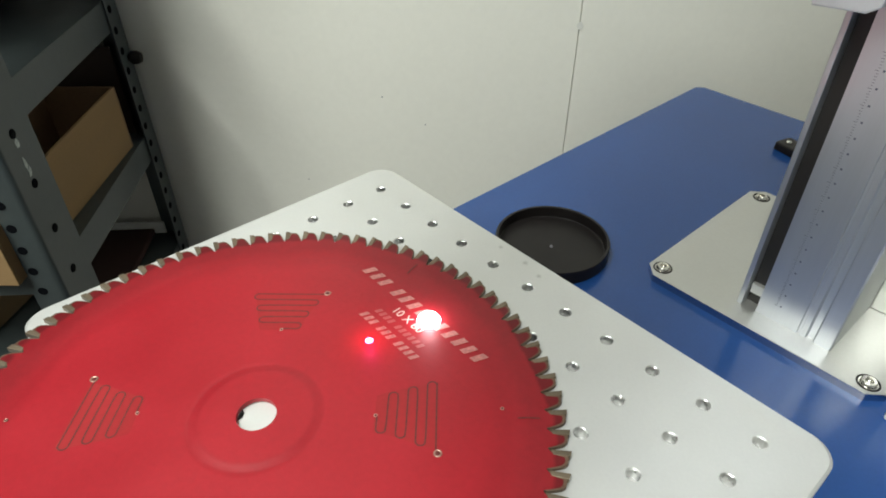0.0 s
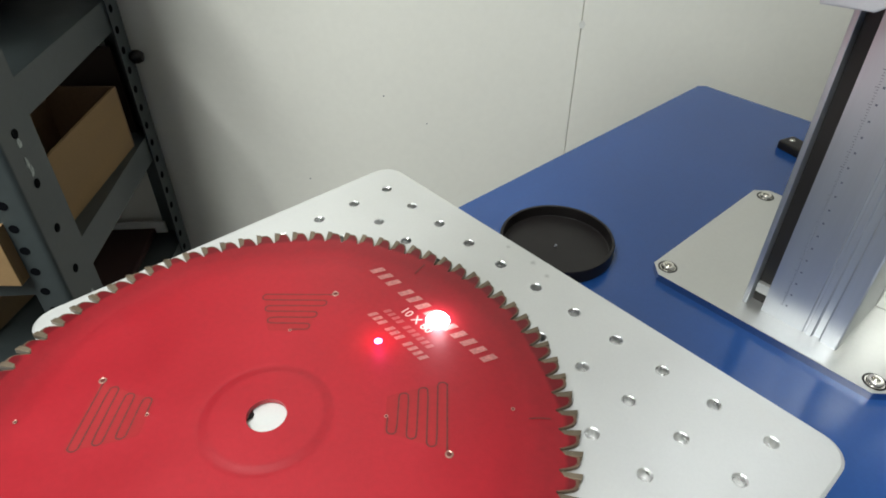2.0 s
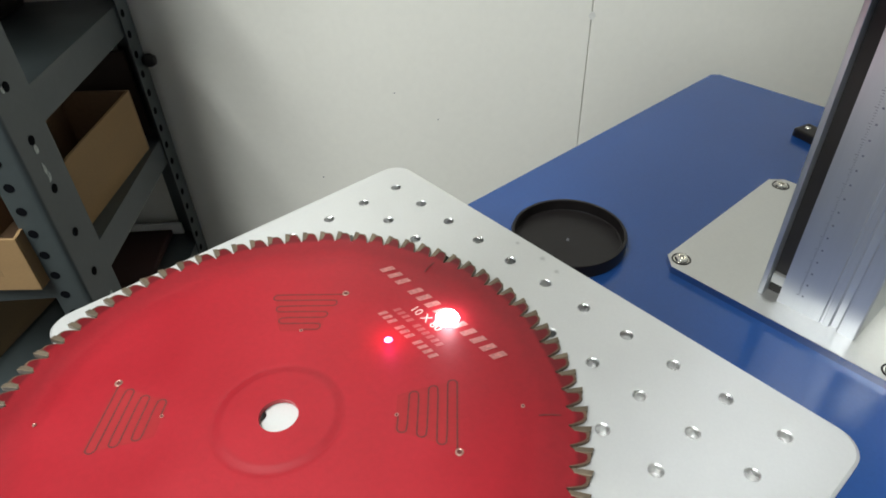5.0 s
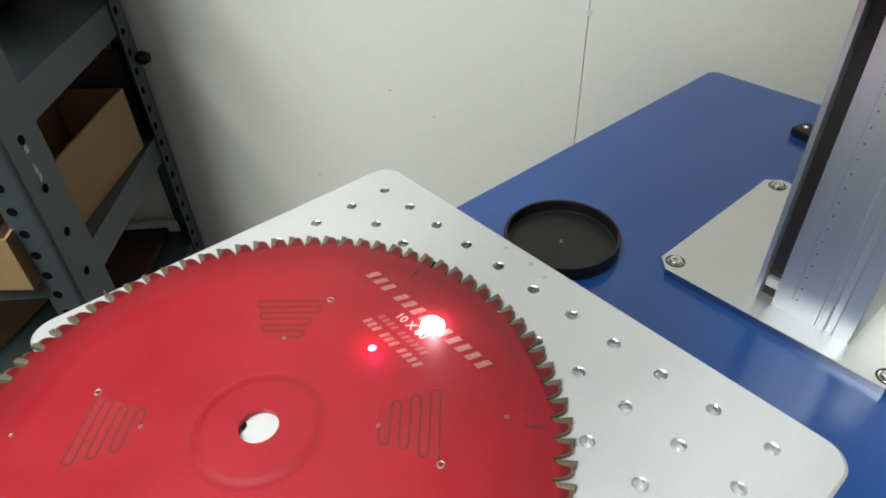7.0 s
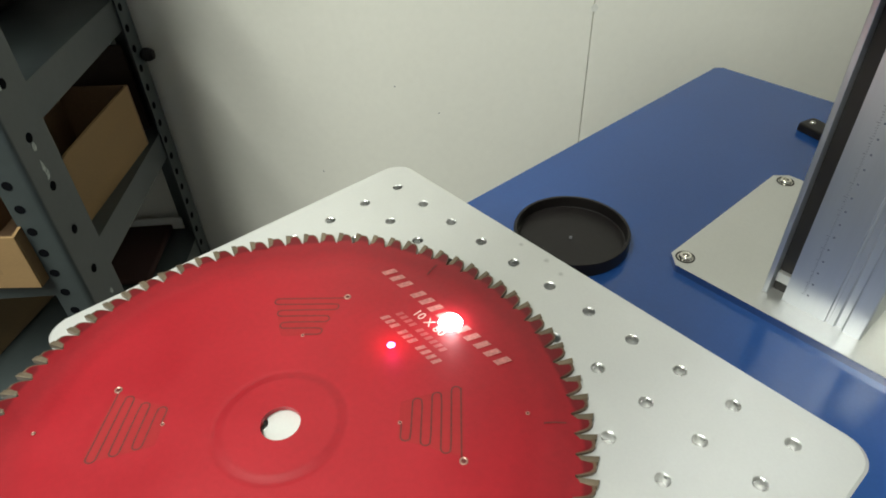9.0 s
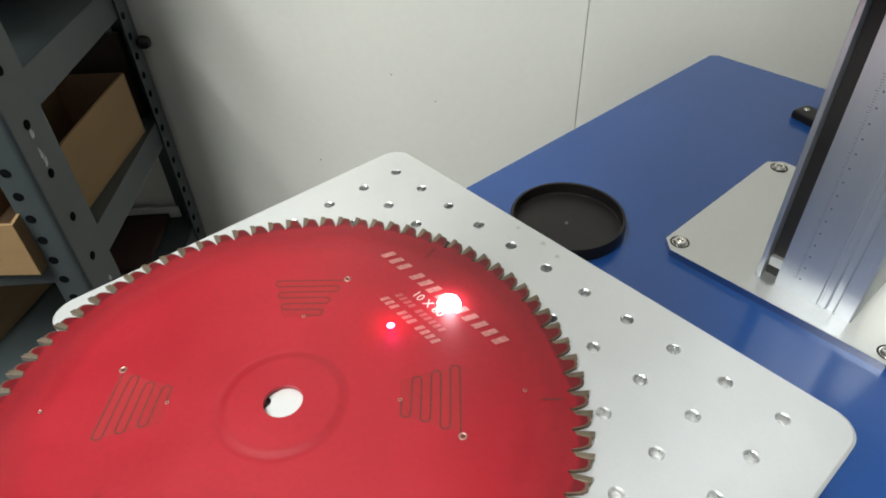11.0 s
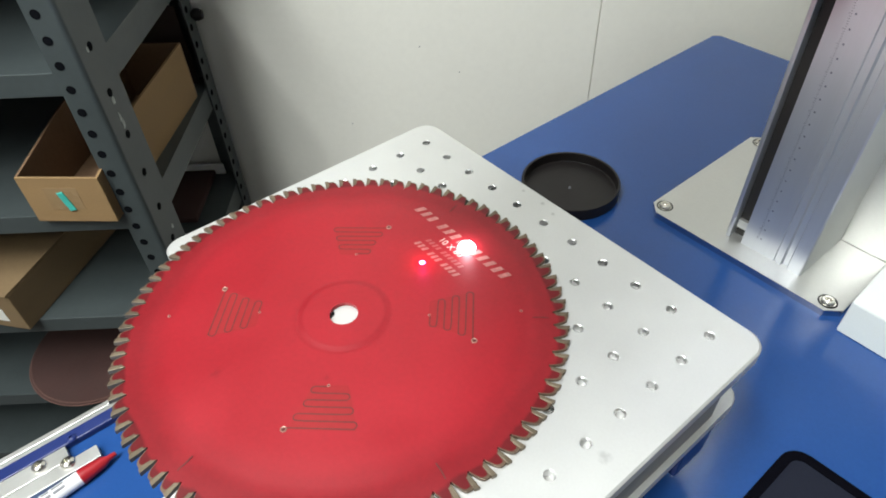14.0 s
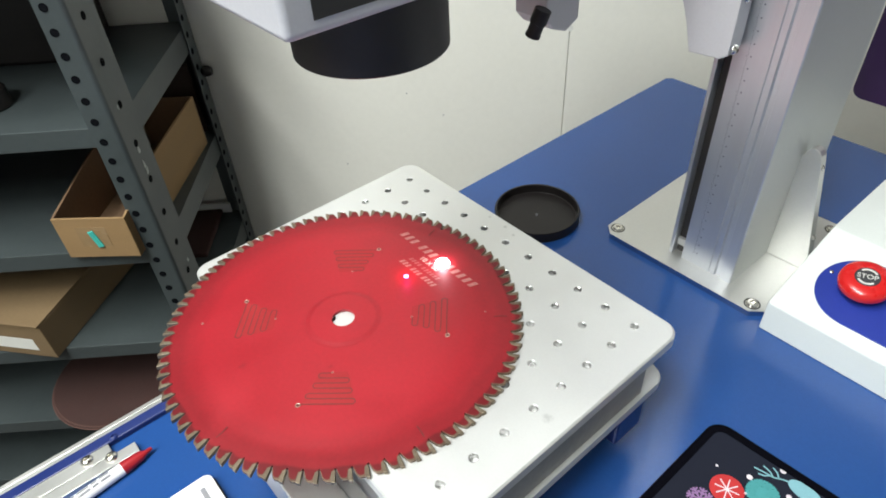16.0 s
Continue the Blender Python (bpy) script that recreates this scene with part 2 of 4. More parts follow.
M_PENCAP = surface("dark_red_plastic", (0.30, 0.010, 0.016), 0.35)
M_WHITEP = surface("white_plastic", (0.72, 0.72, 0.74), 0.35, 0, 0.02)
M_INK = surface("black_ink", (0.03, 0.03, 0.035), 0.6)
M_GREYINK = surface("grey_ink", (0.22, 0.22, 0.24), 0.6)
M_MAT = surface("dark_fabric_mat", (0.012, 0.014, 0.024), 0.85, 0, 0.15, 1500, 0.08, 20, 0.3, 1500)
M_MATEDGE = surface("black_stitching", (0.002, 0.002, 0.004), 0.8, 0, 0.25, 1200, 0.1, 40, 0.6, 900)
M_PRED = surface("print_red", (0.40, 0.020, 0.022), 0.8, 0, 0.06, 900)
M_PTEAL = surface("print_teal", (0.05, 0.26, 0.27), 0.8, 0, 0.06, 900)
M_PPALE = surface("print_pale_blue", (0.19, 0.39, 0.45), 0.8, 0, 0.06, 900)
M_PPURPLE = surface("print_purple", (0.22, 0.12, 0.26), 0.8, 0, 0.06, 900)
M_PWHITE = surface("print_white", (0.62, 0.55, 0.60), 0.8)
M_SCREEN = surface("screen_purple", (0.045, 0.022, 0.075), 0.25, 0, 0.05, 50, 0.3, 6)
M_ESTOPBLUE = surface("estop_blue", (0.012, 0.03, 0.26), 0.45, 0, 0.05, 500)
M_SPARK = glowing("spark_glow", (1.0, 0.95, 1.0), 40.0)
M_LASERRED = glowing("laser_dot_glow", (1.0, 0.20, 0.50), 9.0)
for dull, level in ((M_MAT, 0.12), (M_MATEDGE, 0.03), (M_BLACK, 0.3), (M_RACKHOLE, 0.05)):
    dull.node_tree.nodes["Principled BSDF"].inputs["Specular IOR Level"].default_value = level
M_LAMP = glowing("lamp_diffuser", (0.96, 1.0, 0.92), 6.0)


# ---- building helpers ----
def link_mesh(name, bm, mat, smooth=False):
    me = bpy.data.meshes.new(name)
    bmesh.ops.recalc_face_normals(bm, faces=bm.faces)
    bm.to_mesh(me)
    bm.free()
    for p in me.polygons:
        p.use_smooth = smooth
    me.materials.append(mat)
    return me


def part(name, bm, mat, parent=None, label="", smooth=False):
    ob = new(name, link_mesh(name, bm, mat, smooth))
    if smooth:
        md = ob.modifiers.new("weighted", "WEIGHTED_NORMAL")
        md.keep_sharp = True
        sharpen(ob.data)
    if parent is not None:
        ob.parent = parent
    if label:
        ob["label"] = label
    return ob


def sharpen(me, deg=35):
    bm = bmesh.new()
    bm.from_mesh(me)
    lim = radians(deg)
    for e in bm.edges:
        if len(e.link_faces) == 2 and e.calc_face_angle(0) > lim:
            e.smooth = False
    bm.to_mesh(me)
    bm.free()


def empty(name, m, label, category, group="", kind=""):
    ob = new(name)
    ob.empty_display_size = 0.02
    ob.matrix_world = m
    return tagged(ob, label, category, group, kind)


def box(bm, x0, x1, y0, y1, z0, z1, bevel=0.0, seg=2, m=None):
    r = bmesh.ops.create_cube(bm, size=1.0)
    vs = r["verts"]
    for v in vs:
        v.co = Vector(((x0 + x1) / 2 + v.co.x * (x1 - x0), (y0 + y1) / 2 + v.co.y * (y1 - y0), (z0 + z1) / 2 + v.co.z * (z1 - z0)))
    if m is not None:
        for v in vs:
            v.co = m @ v.co
    if bevel:
        es = list({e for v in vs for e in v.link_edges})
        bmesh.ops.bevel(bm, geom=es, offset=bevel, segments=seg, affect="EDGES", profile=0.5)
    return bm


def cubebm(*a, **k):
    return box(bmesh.new(), *a, **k)


def cyl(bm, r, z0, z1, n=32, x=0, y=0, r2=None, bevel=0.0, m=None):
    mm = Matrix.Translation((x, y, (z0 + z1) / 2))
    if m is not None:
        mm = m @ mm
    c = bmesh.ops.create_cone(bm, cap_ends=True, segments=n, radius1=r, radius2=r if r2 is None else r2, depth=z1 - z0, matrix=mm)
    if bevel:
        caps = [e for e in {e for v in c["verts"] for e in v.link_edges} if any(len(f.verts) > 4 for f in e.link_faces)]
        bmesh.ops.bevel(bm, geom=caps, offset=bevel, segments=2, affect="EDGES", profile=0.5)
    return bm


def prism(bm, pts, z0, z1, bevel=0.0, m=None):
    lo = [bm.verts.new((x, y, z0)) for x, y in pts]
    hi = [bm.verts.new((x, y, z1)) for x, y in pts]
    n = len(pts)
    fs = [bm.faces.new(list(reversed(lo))), bm.faces.new(hi)]
    for i in range(n):
        fs.append(bm.faces.new((lo[i], lo[(i + 1) % n], hi[(i + 1) % n], hi[i])))
    if bevel:
        bmesh.ops.bevel(bm, geom=list(fs[1].edges), offset=bevel, segments=2, affect="EDGES", profile=0.5)
    if m is not None:
        for v in bm.verts:
            v.co = m @ v.co
    return bm


def rounded(x0, x1, y0, y1, r, n=6):
    out = []
    for cx, cy, a in ((x1 - r, y1 - r, 0), (x0 + r, y1 - r, 90), (x0 + r, y0 + r, 180), (x1 - r, y0 + r, 270)):
        for i in range(n + 1):
            t = radians(a + 90 * i / n)
            out.append((cx + r * math.cos(t), cy + r * math.sin(t)))
    return out


def lathe(bm, prof, n=48, m=None):
    rings = []
    for r, z in prof:
        if r < 1e-6:
            rings.append([bm.verts.new((0, 0, z))])
        else:
            rings.append([bm.verts.new((r * math.cos(2 * math.pi * i / n), r * math.sin(2 * math.pi * i / n), z)) for i in range(n)])
    for a, b in zip(rings, rings[1:]):
        for i in range(n):
            j = (i + 1) % n
            if len(a) == 1 and len(b) > 1:
                bm.faces.new((a[0], b[i], b[j]))
            elif len(b) == 1 and len(a) > 1:
                bm.faces.new((a[i], b[0], a[j]))
            elif len(a) > 1:
                bm.faces.new((a[i], a[j], b[j], b[i]))
    if m is not None:
        for v in bm.verts:
            v.co = m @ v.co
    return bm


def ribbon(bm, pts, width, z, thick=0.0002):
    """A flat raised strip along a line of (x, y) points."""
    n = len(pts)
    rows = []
    for i, p in enumerate(pts):
        a, b = Vector(pts[max(i - 1, 0)]), Vector(pts[min(i + 1, n - 1)])
        t = (b - a).normalized()
        s = Vector((-t.y, t.x)) * width / 2
        p = Vector(p)
        rows.append([bm.verts.new((*(p + s), z + thick)), bm.verts.new((*(p - s), z + thick)), bm.verts.new((*(p - s), z)), bm.verts.new((*(p + s), z))])
    for a, b in zip(rows, rows[1:]):
        for k in range(4):
            bm.faces.new((a[k], a[(k + 1) % 4], b[(k + 1) % 4], b[k]))
    bm.faces.new(rows[0])
    bm.faces.new(list(reversed(rows[-1])))
    return bm


def lettering(name, text, size, m, mat, parent, label="", depth=0.0001, squeeze=1.0):
    cu = bpy.data.curves.new(name, "FONT")
    cu.body, cu.size, cu.extrude, cu.align_x, cu.align_y = text, size, depth, "CENTER", "CENTER"
    tmp = bpy.data.objects.new("tmp", cu)
    scene.collection.objects.link(tmp)
    me = bpy.data.meshes.new_from_object(tmp.evaluated_get(bpy.context.evaluated_depsgraph_get()))
    bpy.data.objects.remove(tmp)
    me.materials.clear()
    me.materials.append(mat)
    for v in me.vertices:
        v.co = m @ Vector((v.co.x * squeeze, v.co.y, v.co.z))
    ob = new(name, me)
    ob.parent = parent
    if label:
        ob["label"] = label
    return ob


# ---- the room ----
def rack_pt(w, d, z=0.0):
    """w along the rack's front away from its corner, d into it."""
    return Vector((RX + DX * d - DY * w, RY + DY * d + DX * w, z))


RACK = Matrix.Translation((RX, RY, 0)) @ Matrix.Rotation(radians(RACK_TURN), 4, "Z")   # local x = -w, local y = d
WALL_D = 0.337
SEAM = 0.5952      # wall joint, along the wall from the rack's corner
w1 = part("wall_1", cubebm(-2.2, SEAM - 0.0007, WALL_D, WALL_D + 0.1, 0, CEIL, bevel=0.0004, seg=1), M_WALL)
w1.matrix_world = RACK
tagged(w1, "off-white painted wall panel behind the rack and table", "wall", kind="structure")
w2 = part("wall_1", cubebm(SEAM + 0.0007, 2.4, WALL_D, WALL_D + 0.1, 0, CEIL, bevel=0.0004, seg=1), M_WALL)
w2.matrix_world = RACK
tagged(w2, "off-white painted wall panel beside a narrow joint", "wall", kind="structure")
wj = part("wall_joint_backing", cubebm(SEAM - 0.03, SEAM + 0.03, WALL_D + 0.1, WALL_D + 0.12, 0, CEIL), M_RACKHOLE)
wj.matrix_world = RACK
tagged(wj, "dark backing behind the wall joint", "wall", kind="structure")
# unseen walls: two greyed to cut bounce, wall_4 left pale to reflect
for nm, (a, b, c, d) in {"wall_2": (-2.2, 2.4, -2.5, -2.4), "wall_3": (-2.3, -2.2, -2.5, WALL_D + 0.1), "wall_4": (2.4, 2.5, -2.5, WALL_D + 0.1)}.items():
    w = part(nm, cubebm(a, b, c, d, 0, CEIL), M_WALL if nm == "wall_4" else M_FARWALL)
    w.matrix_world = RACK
    tagged(w, "plain unseen wall added to close the room", "wall", kind="structure")
fl = part("floor", cubebm(-2.3, 2.5, -2.5, WALL_D + 0.12, -0.1, 0), M_FLOOR)
fl.matrix_world = RACK
tagged(fl, "dark brown workshop floor", "floor", kind="structure")
ce = part("ceiling", cubebm(-2.3, 2.5, -2.5, WALL_D + 0.12, CEIL, CEIL + 0.1), M_CEIL)
ce.matrix_world = RACK
tagged(ce, "plain white ceiling", "ceiling", kind="structure")
for px, py, watts in LAMPS:
    l = empty("ceiling_light", pose(px, py, CEIL, 0, 0, RACK_TURN), "white rectangular ceiling light with a lit diffuser", "light", "ceiling lights")
    part("housing", cubebm(-0.15, 0.15, -0.64, 0.64, -0.05, 0, bevel=0.005), M_WHITEBOX, l)
    part("diffuser", cubebm(-0.11, 0.11, -0.6, 0.6, -0.055, -0.0502), M_LAMP, l)
# specks and a paint chip on the wall
def wall_mark(name, w, z, sx, sz, label, mat):
    bm = bmesh.new()
    pts = [(sx * (0.7 + 0.5 * random.random()) * math.cos(a), sz * (0.7 + 0.5 * random.random()) * math.sin(a)) for a in [2 * math.pi * i / 9 for i in range(9)]]
    prism(bm, pts, 0, 0.0008)
    ob = part(name, bm, mat)
    ob.matrix_world = RACK @ pose(-w, WALL_D, z, 90, 0, 0)
    tagged(ob, label, "mark", "wall marks", "structure")


wall_mark("wall_speck", -0.3276, 0.7397, 0.0010, 0.0010, "small dark speck on the painted wall", M_GREYINK)
wall_mark("wall_speck", -0.3875, 0.6953, 0.0009, 0.0008, "small dark speck on the painted wall", M_GREYINK)
wall_mark("wall_speck", -0.2103, 0.6104, 0.0010, 0.0010, "small dark speck on the painted wall", M_GREYINK)

wall_mark("paint_chip", -0.5962, 0.8325, 0.0045, 0.0060, "pale chipped paint beside the wall joint", M_PAPER)

# ---- the table ----
table = empty("work_table", pose(0, 0, 0), "blue painted steel work table with a recessed tool tray", "table")
XL, XR, YN, YF = -0.0715, 0.95, -0.75, 0.5395
TRAYX = -0.0585    # outer edge of the tool tray
YSTEP, XSTEP = -0.17, 0.14
bm = bmesh.new()
arc = [(XL + 0.007 - 0.007 * math.sin(a), YF - 0.007 + 0.007 * math.cos(a)) for a in [math.pi / 2 * i / 6 for i in range(7)]]
prism(bm, [(XL, YSTEP), (XSTEP, YSTEP), (XSTEP, YN), (XR, YN), (XR, YF)] + arc, TOP - 0.055, TOP, 0.0018)
part("tabletop", bm, M_BLUE, table)
part("tray_floor", cubebm(TRAYX, XSTEP - 0.0005, YN, YSTEP - 0.001, TRAY - 0.02, TRAY), M_BLUE, table)
part("apron", cubebm(XL + 0.03, XR - 0.03, YN + 0.03, YF - 0.03, 0.60, TRAY - 0.021), M_DKBLUE, table)
for lx in (XL + 0.03, XR - 0.09):
    for ly in (YN + 0.03, YF - 0.09):
        part("leg", cubebm(lx, lx + 0.06, ly, ly + 0.06, 0.0, 0.60, bevel=0.004), M_DKBLUE, table)
trim = part("edge_trim", box(cubebm(TRAYX - 0.0018, TRAYX + 0.0030, YN, -0.19, TRAY - 0.02, TRAY + 0.004, bevel=0.0005), TRAYX + 0.0036, TRAYX + 0.0080, YN, -0.19, TRAY, TRAY + 0.004, bevel=0.0005), M_ALU2, table, "bright metal edge trim")


def dome_screw(parent, x, y, z, r=0.0045, mat=None, name="screw"):
    mat = mat or M_STEEL
    bm = bmesh.new()
    lathe(bm, [(0, 0.0006), (r * 0.32, 0.0006), (r * 0.38, r * 0.62), (r * 0.55, r * 0.6), (r * 0.85, r * 0.4), (r, r * 0.1), (r, 0)], 24)
    ob = part(name, bm, mat, parent, smooth=True)
    ob.location = (x, y, z)
    return ob


bar = empty("slide_bar", pose(0, 0, TRAY), "pale aluminium slide bar with a centre groove", "bar")
part("bar_body", box(cubebm(-0.0385, -0.0253, -0.72, -0.3180, 0.0, 0.006, bevel=0.0003), -0.0246, -0.0133, -0.72, -0.2995, 0.0, 0.006, bevel=0.0003), M_ALU2, bar)
dome_screw(bar, -0.0330, -0.3370, 0.006, 0.0055)
dome_screw(bar, -0.0225, -0.3200, 0.006, 0.0055)
strip = empty("blue_bracket", pose(0, 0, TRAY), "dark blue metal bracket strip along the table edge", "bracket")
part("strip_body", cubebm(-0.0500, -0.0390, -0.72, -0.235, 0.0, 0.006, bevel=0.001), M_DKBLUE, strip)
dome_screw(strip, -0.0415, -0.3120, 0.006, 0.0035, M_DKBLUE)

# ---- the XY stage and its perforated plate ----
stage = empty("xy_stage", pose(0, 0, TOP), "aluminium two-axis positioning stage carrying a perforated plate", "stage")
P0X, P1X, P0Y, P1Y = -0.0232, 0.2742, -0.2025, 0.0205
HOLES = [(0.025 * u, -0.025 * v) for u in range(11) for v in range(8)]


def perforated(x0, x1, y0, y1, z0, z1, holes, hr, corner):
    """A plate whose top has real holes: square cells round each hole, filled out to the outline."""
    bm = bmesh.new()
    n = 16
    half = 0.0125

    def ring(cx, cy, r, z):
        return [bm.verts.new((cx + r * math.cos(2 * math.pi * i / n), cy + r * math.sin(2 * math.pi * i / n), z)) for i in range(n)]

    def square(cx, cy, z):
        out = []
        for i in range(n):
            a = 2 * math.pi * i / n
            c, s = math.cos(a), math.sin(a)
            k = half / max(abs(c), abs(s))
            out.append(bm.verts.new((cx + c * k, cy + s * k, z)))
        return out

    for cx, cy in holes:
        sq, r1, r2, r3 = square(cx, cy, z1), ring(cx, cy, hr + 0.0005, z1), ring(cx, cy, hr, z1 - 0.0005), ring(cx, cy, hr * 0.97, z1 - 0.0056)
        for a, b in ((sq, r1), (r1, r2), (r2, r3)):
            for i in range(n):
                f = bm.faces.new((a[i], a[(i + 1) % n], b[(i + 1) % n], b[i]))
                f.material_index = 0 if a is sq else 1
                f.smooth = b is r3
        bm.faces.new(list(reversed(r3))).material_index = 2
    gx0, gx1 = min(h[0] for h in holes) - half, max(h[0] for h in holes) + half
    gy0, gy1 = min(h[1] for h in holes) - half, max(h[1] for h in holes) + half
    # rim: from the rectangle of cells to the rounded outline
    outline = rounded(x0, x1, y0, y1, corner, 8)
    def to_rect(p):
        return (min(max(p[0], gx0), gx1), min(max(p[1], gy0), gy1))
    ch = 0.0012
    cxm, cym = (x0 + x1) / 2, (y0 + y1) / 2
    inset = [(p[0] + (ch if p[0] < cxm else -ch), p[1] + (ch if p[1] < cym else -ch)) for p in outline]
    a = [bm.verts.new((*to_rect(p), z1)) for p in outline]
    b = [bm.verts.new((*p, z1)) for p in inset]
    c = [bm.verts.new((*p, z1 - ch)) for p in outline]
    d = [bm.verts.new((*p, z0)) for p in outline]
    m = len(outline)
    for q, r in ((a, b), (b, c), (c, d)):
        for i in range(m):
            bm.faces.new((q[i], q[(i + 1) % m], r[(i + 1) % m], r[i]))
    bm.faces.new(d)
    bmesh.ops.remove_doubles(bm, verts=bm.verts, dist=1e-6)
    return bm


tpl = part("top_plate", perforated(P0X, P1X, P0Y, P1Y, PLATE - 0.0095 - TOP, PLATE - TOP, HOLES, 0.00265, 0.012), M_PLATE, stage, "pale anodised plate with a grid of threaded holes")
tpl.data.materials.append(M_THREAD)
tpl.data.materials.append(M_HOLEFLOOR)
part("middle_plate", prism(bmesh.new(), rounded(-0.012, 0.2745, -0.19, 0.016, 0.012), 0.056, 0.064, 0.0012), M_PLATE, stage)
part("spacer_block", cubebm(0.03, 0.2715, -0.188, -0.0110, 0.064, 0.0972, bevel=0.001), M_DULL, stage, "spacer block with the plate's shade in its grey")
part("lower_rail", cubebm(0.07, 0.25, -0.236, -0.2072, 0.001, 0.0555, bevel=0.001), M_ALU2, stage)
part("rail_groove", cubebm(0.07, 0.25, -0.2070, -0.1975, 0.001, 0.0535, bevel=0.0008), M_ALU2, stage)
part("rail_groove", cubebm(0.07, 0.25, -0.1973, -0.1905, 0.001, 0.0500, bevel=0.0005), M_ALU, stage)
part("lower_block", cubebm(0.07, 0.25, -0.1903, -0.02, 0.0305, 0.0558, bevel=0.001), M_ALU2, stage)
part("base_block", cubebm(0.15, 0.255, -0.16, -0.01, 0.0, 0.03, bevel=0.001), M_ALU2, stage)
part("end_block", cubebm(0.2565, 0.2735, -0.036, -0.006, 0.026, 0.0558, bevel=0.002), M_DKBLUE, stage, "dark end block")


# ---- the saw blade ----
ST = 2 * math.pi / 80      # one tooth pitch; each tooth's face looks to the next higher angle


def polar(f, r):
    return (r * math.cos(f * ST), r * math.sin(f * ST))


def blade_outline(n_teeth):
    """Edge of the red coating: low round gullets and a blunt red wedge on every tooth."""
    wedge = ((0.00, 0.1188), (0.05, 0.1183), (0.10, 0.1186), (0.18, 0.1203), (0.27, 0.1224), (0.36, 0.1241), (0.48, 0.1250), (0.60, 0.1252), (0.72, 0.1249), (0.76, 0.1225), (0.82, 0.1206), (0.92, 0.1195))
    return [((k + f) * ST, r) for k in range(n_teeth) for f, r in wedge]


blade = empty("saw_blade", pose(BX, BY, PLATE, 0, 0, 0), "red coated circular saw blade lying on the perforated plate", "saw blade")
ZB0, ZB1 = 0.0005, 0.0026
bm = bmesh.new()
out = blade_outline(80)
prof = [(None, 0.0), (0.1130, 0.0), (0.1080, -0.0005), (0.1030, -0.0005), (0.0920, 0.0), (0.0850, 0.0), (0.060, 0.0), (0.0295, 0.0), (0.0280, -0.00045), (0.0262, -0.00045), (0.0245, 0.0), (0.0225, 0.0002), (0.0082, 0.0002)]
tops, bots = [], []
for r, dz in prof:
    tops.append([bm.verts.new(((rr if r is None else r) * math.cos(a), (rr if r is None else r) * math.sin(a), ZB1 + dz)) for a, rr in out])
for r in (None, 0.0082):
    bots.append([bm.verts.new(((rr if r is None else r) * math.cos(a), (rr if r is None else r) * math.sin(a), ZB0)) for a, rr in out])
N = len(out)
for a, b in [*zip(tops, tops[1:]), (tops[-1], bots[1]), (bots[1], bots[0]), (bots[0], tops[0])]:
    for i in range(N):
        bm.faces.new((a[i], a[(i + 1) % N], b[(i + 1) % N], b[i]))
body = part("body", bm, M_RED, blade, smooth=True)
# bare steel teeth with carbide tips: one mesh each, shared by all teeth
TIP = link_mesh("tooth", prism(bmesh.new(), [polar(f, r) for f, r in ((0.985, 0.1170), (0.985, 0.1256), (0.72, 0.1266), (0.47, 0.1263), (0.34, 0.1251), (0.24, 0.1232), (0.16, 0.1212), (0.10, 0.1196), (0.10, 0.1165))], 0.0006, 0.0024, 0.0002), M_CARBIDE)
CARB = link_mesh("carbide_tip", prism(bmesh.new(), [polar(f, r) for f, r in ((1.02, 0.1196), (1.05, BR), (0.80, BR - 0.0006), (0.78, 0.1205))], 0.0, 0.0027, 0.0002), M_TIP)
for k in range(80):
    t = new("tooth", TIP)
    t.parent = blade
    t.matrix_basis = Matrix.Rotation(ST * k, 4, "Z")
    cbt = new("carbide_tip", CARB)
    cbt.parent = t
# serpentine slots
ZS = ZB1 + 0.00002


def slot_points():
    """A serpentine of seven cross runs that widen outwards, joined by round bends."""
    pitch, low, high = 0.00405, (-0.0087, -0.0109, -0.0144), (0.0120, 0.0150, 0.0180)
    pts = [(0.0490, 0.0)]
    for i in range(6):
        x, down = 0.0495 + pitch * i, i % 2 == 0
        turn = low[i // 2] if down else high[i // 2]
        s = -1 if down else 1
        y0 = pts[-1][1]
        pts += [(x, y0 + (turn - s * pitch / 2 - y0) * k / 6) for k in range(1, 7)]
        pts += [(x + pitch / 2 - pitch / 2 * math.cos(a), turn - s * pitch / 2 + s * pitch / 2 * math.sin(a)) for a in [math.pi * k / 6 for k in range(1, 6)]]
    x, y0 = 0.0495 + pitch * 6, pts[-1][1]
    return pts + [(x, y0 + (-0.0165 - y0) * k / 8) for k in range(9)]


FILL = link_mesh("slot_filling", prism(bmesh.new(), [(0.0485, -0.0085), (0.0550, -0.0098), (0.0670, -0.0140), (0.0748, -0.0160), (0.0748, 0.0182), (0.0640, 0.0152), (0.0530, 0.0120), (0.0485, 0.0100)], 0.0, 0.00002), M_FILL)
SLOT = link_mesh("expansion_slot", ribbon(bmesh.new(), slot_points(), 0.00070, 0.0, 0.00006), M_SLOT)
bm = bmesh.new()
lathe(bm, [(0, 0.0001), (0.0010, 0.0001), (0.0015, 0.0003), (0.0018, 0.0)], 16)
HOLE = link_mesh("slot_hole", bm, M_SLOTHOLE)
HOLE.materials.append(M_SLOT)
for p in HOLE.polygons:
    if p.center.xy.length < 0.0011:
        p.material_index = 1
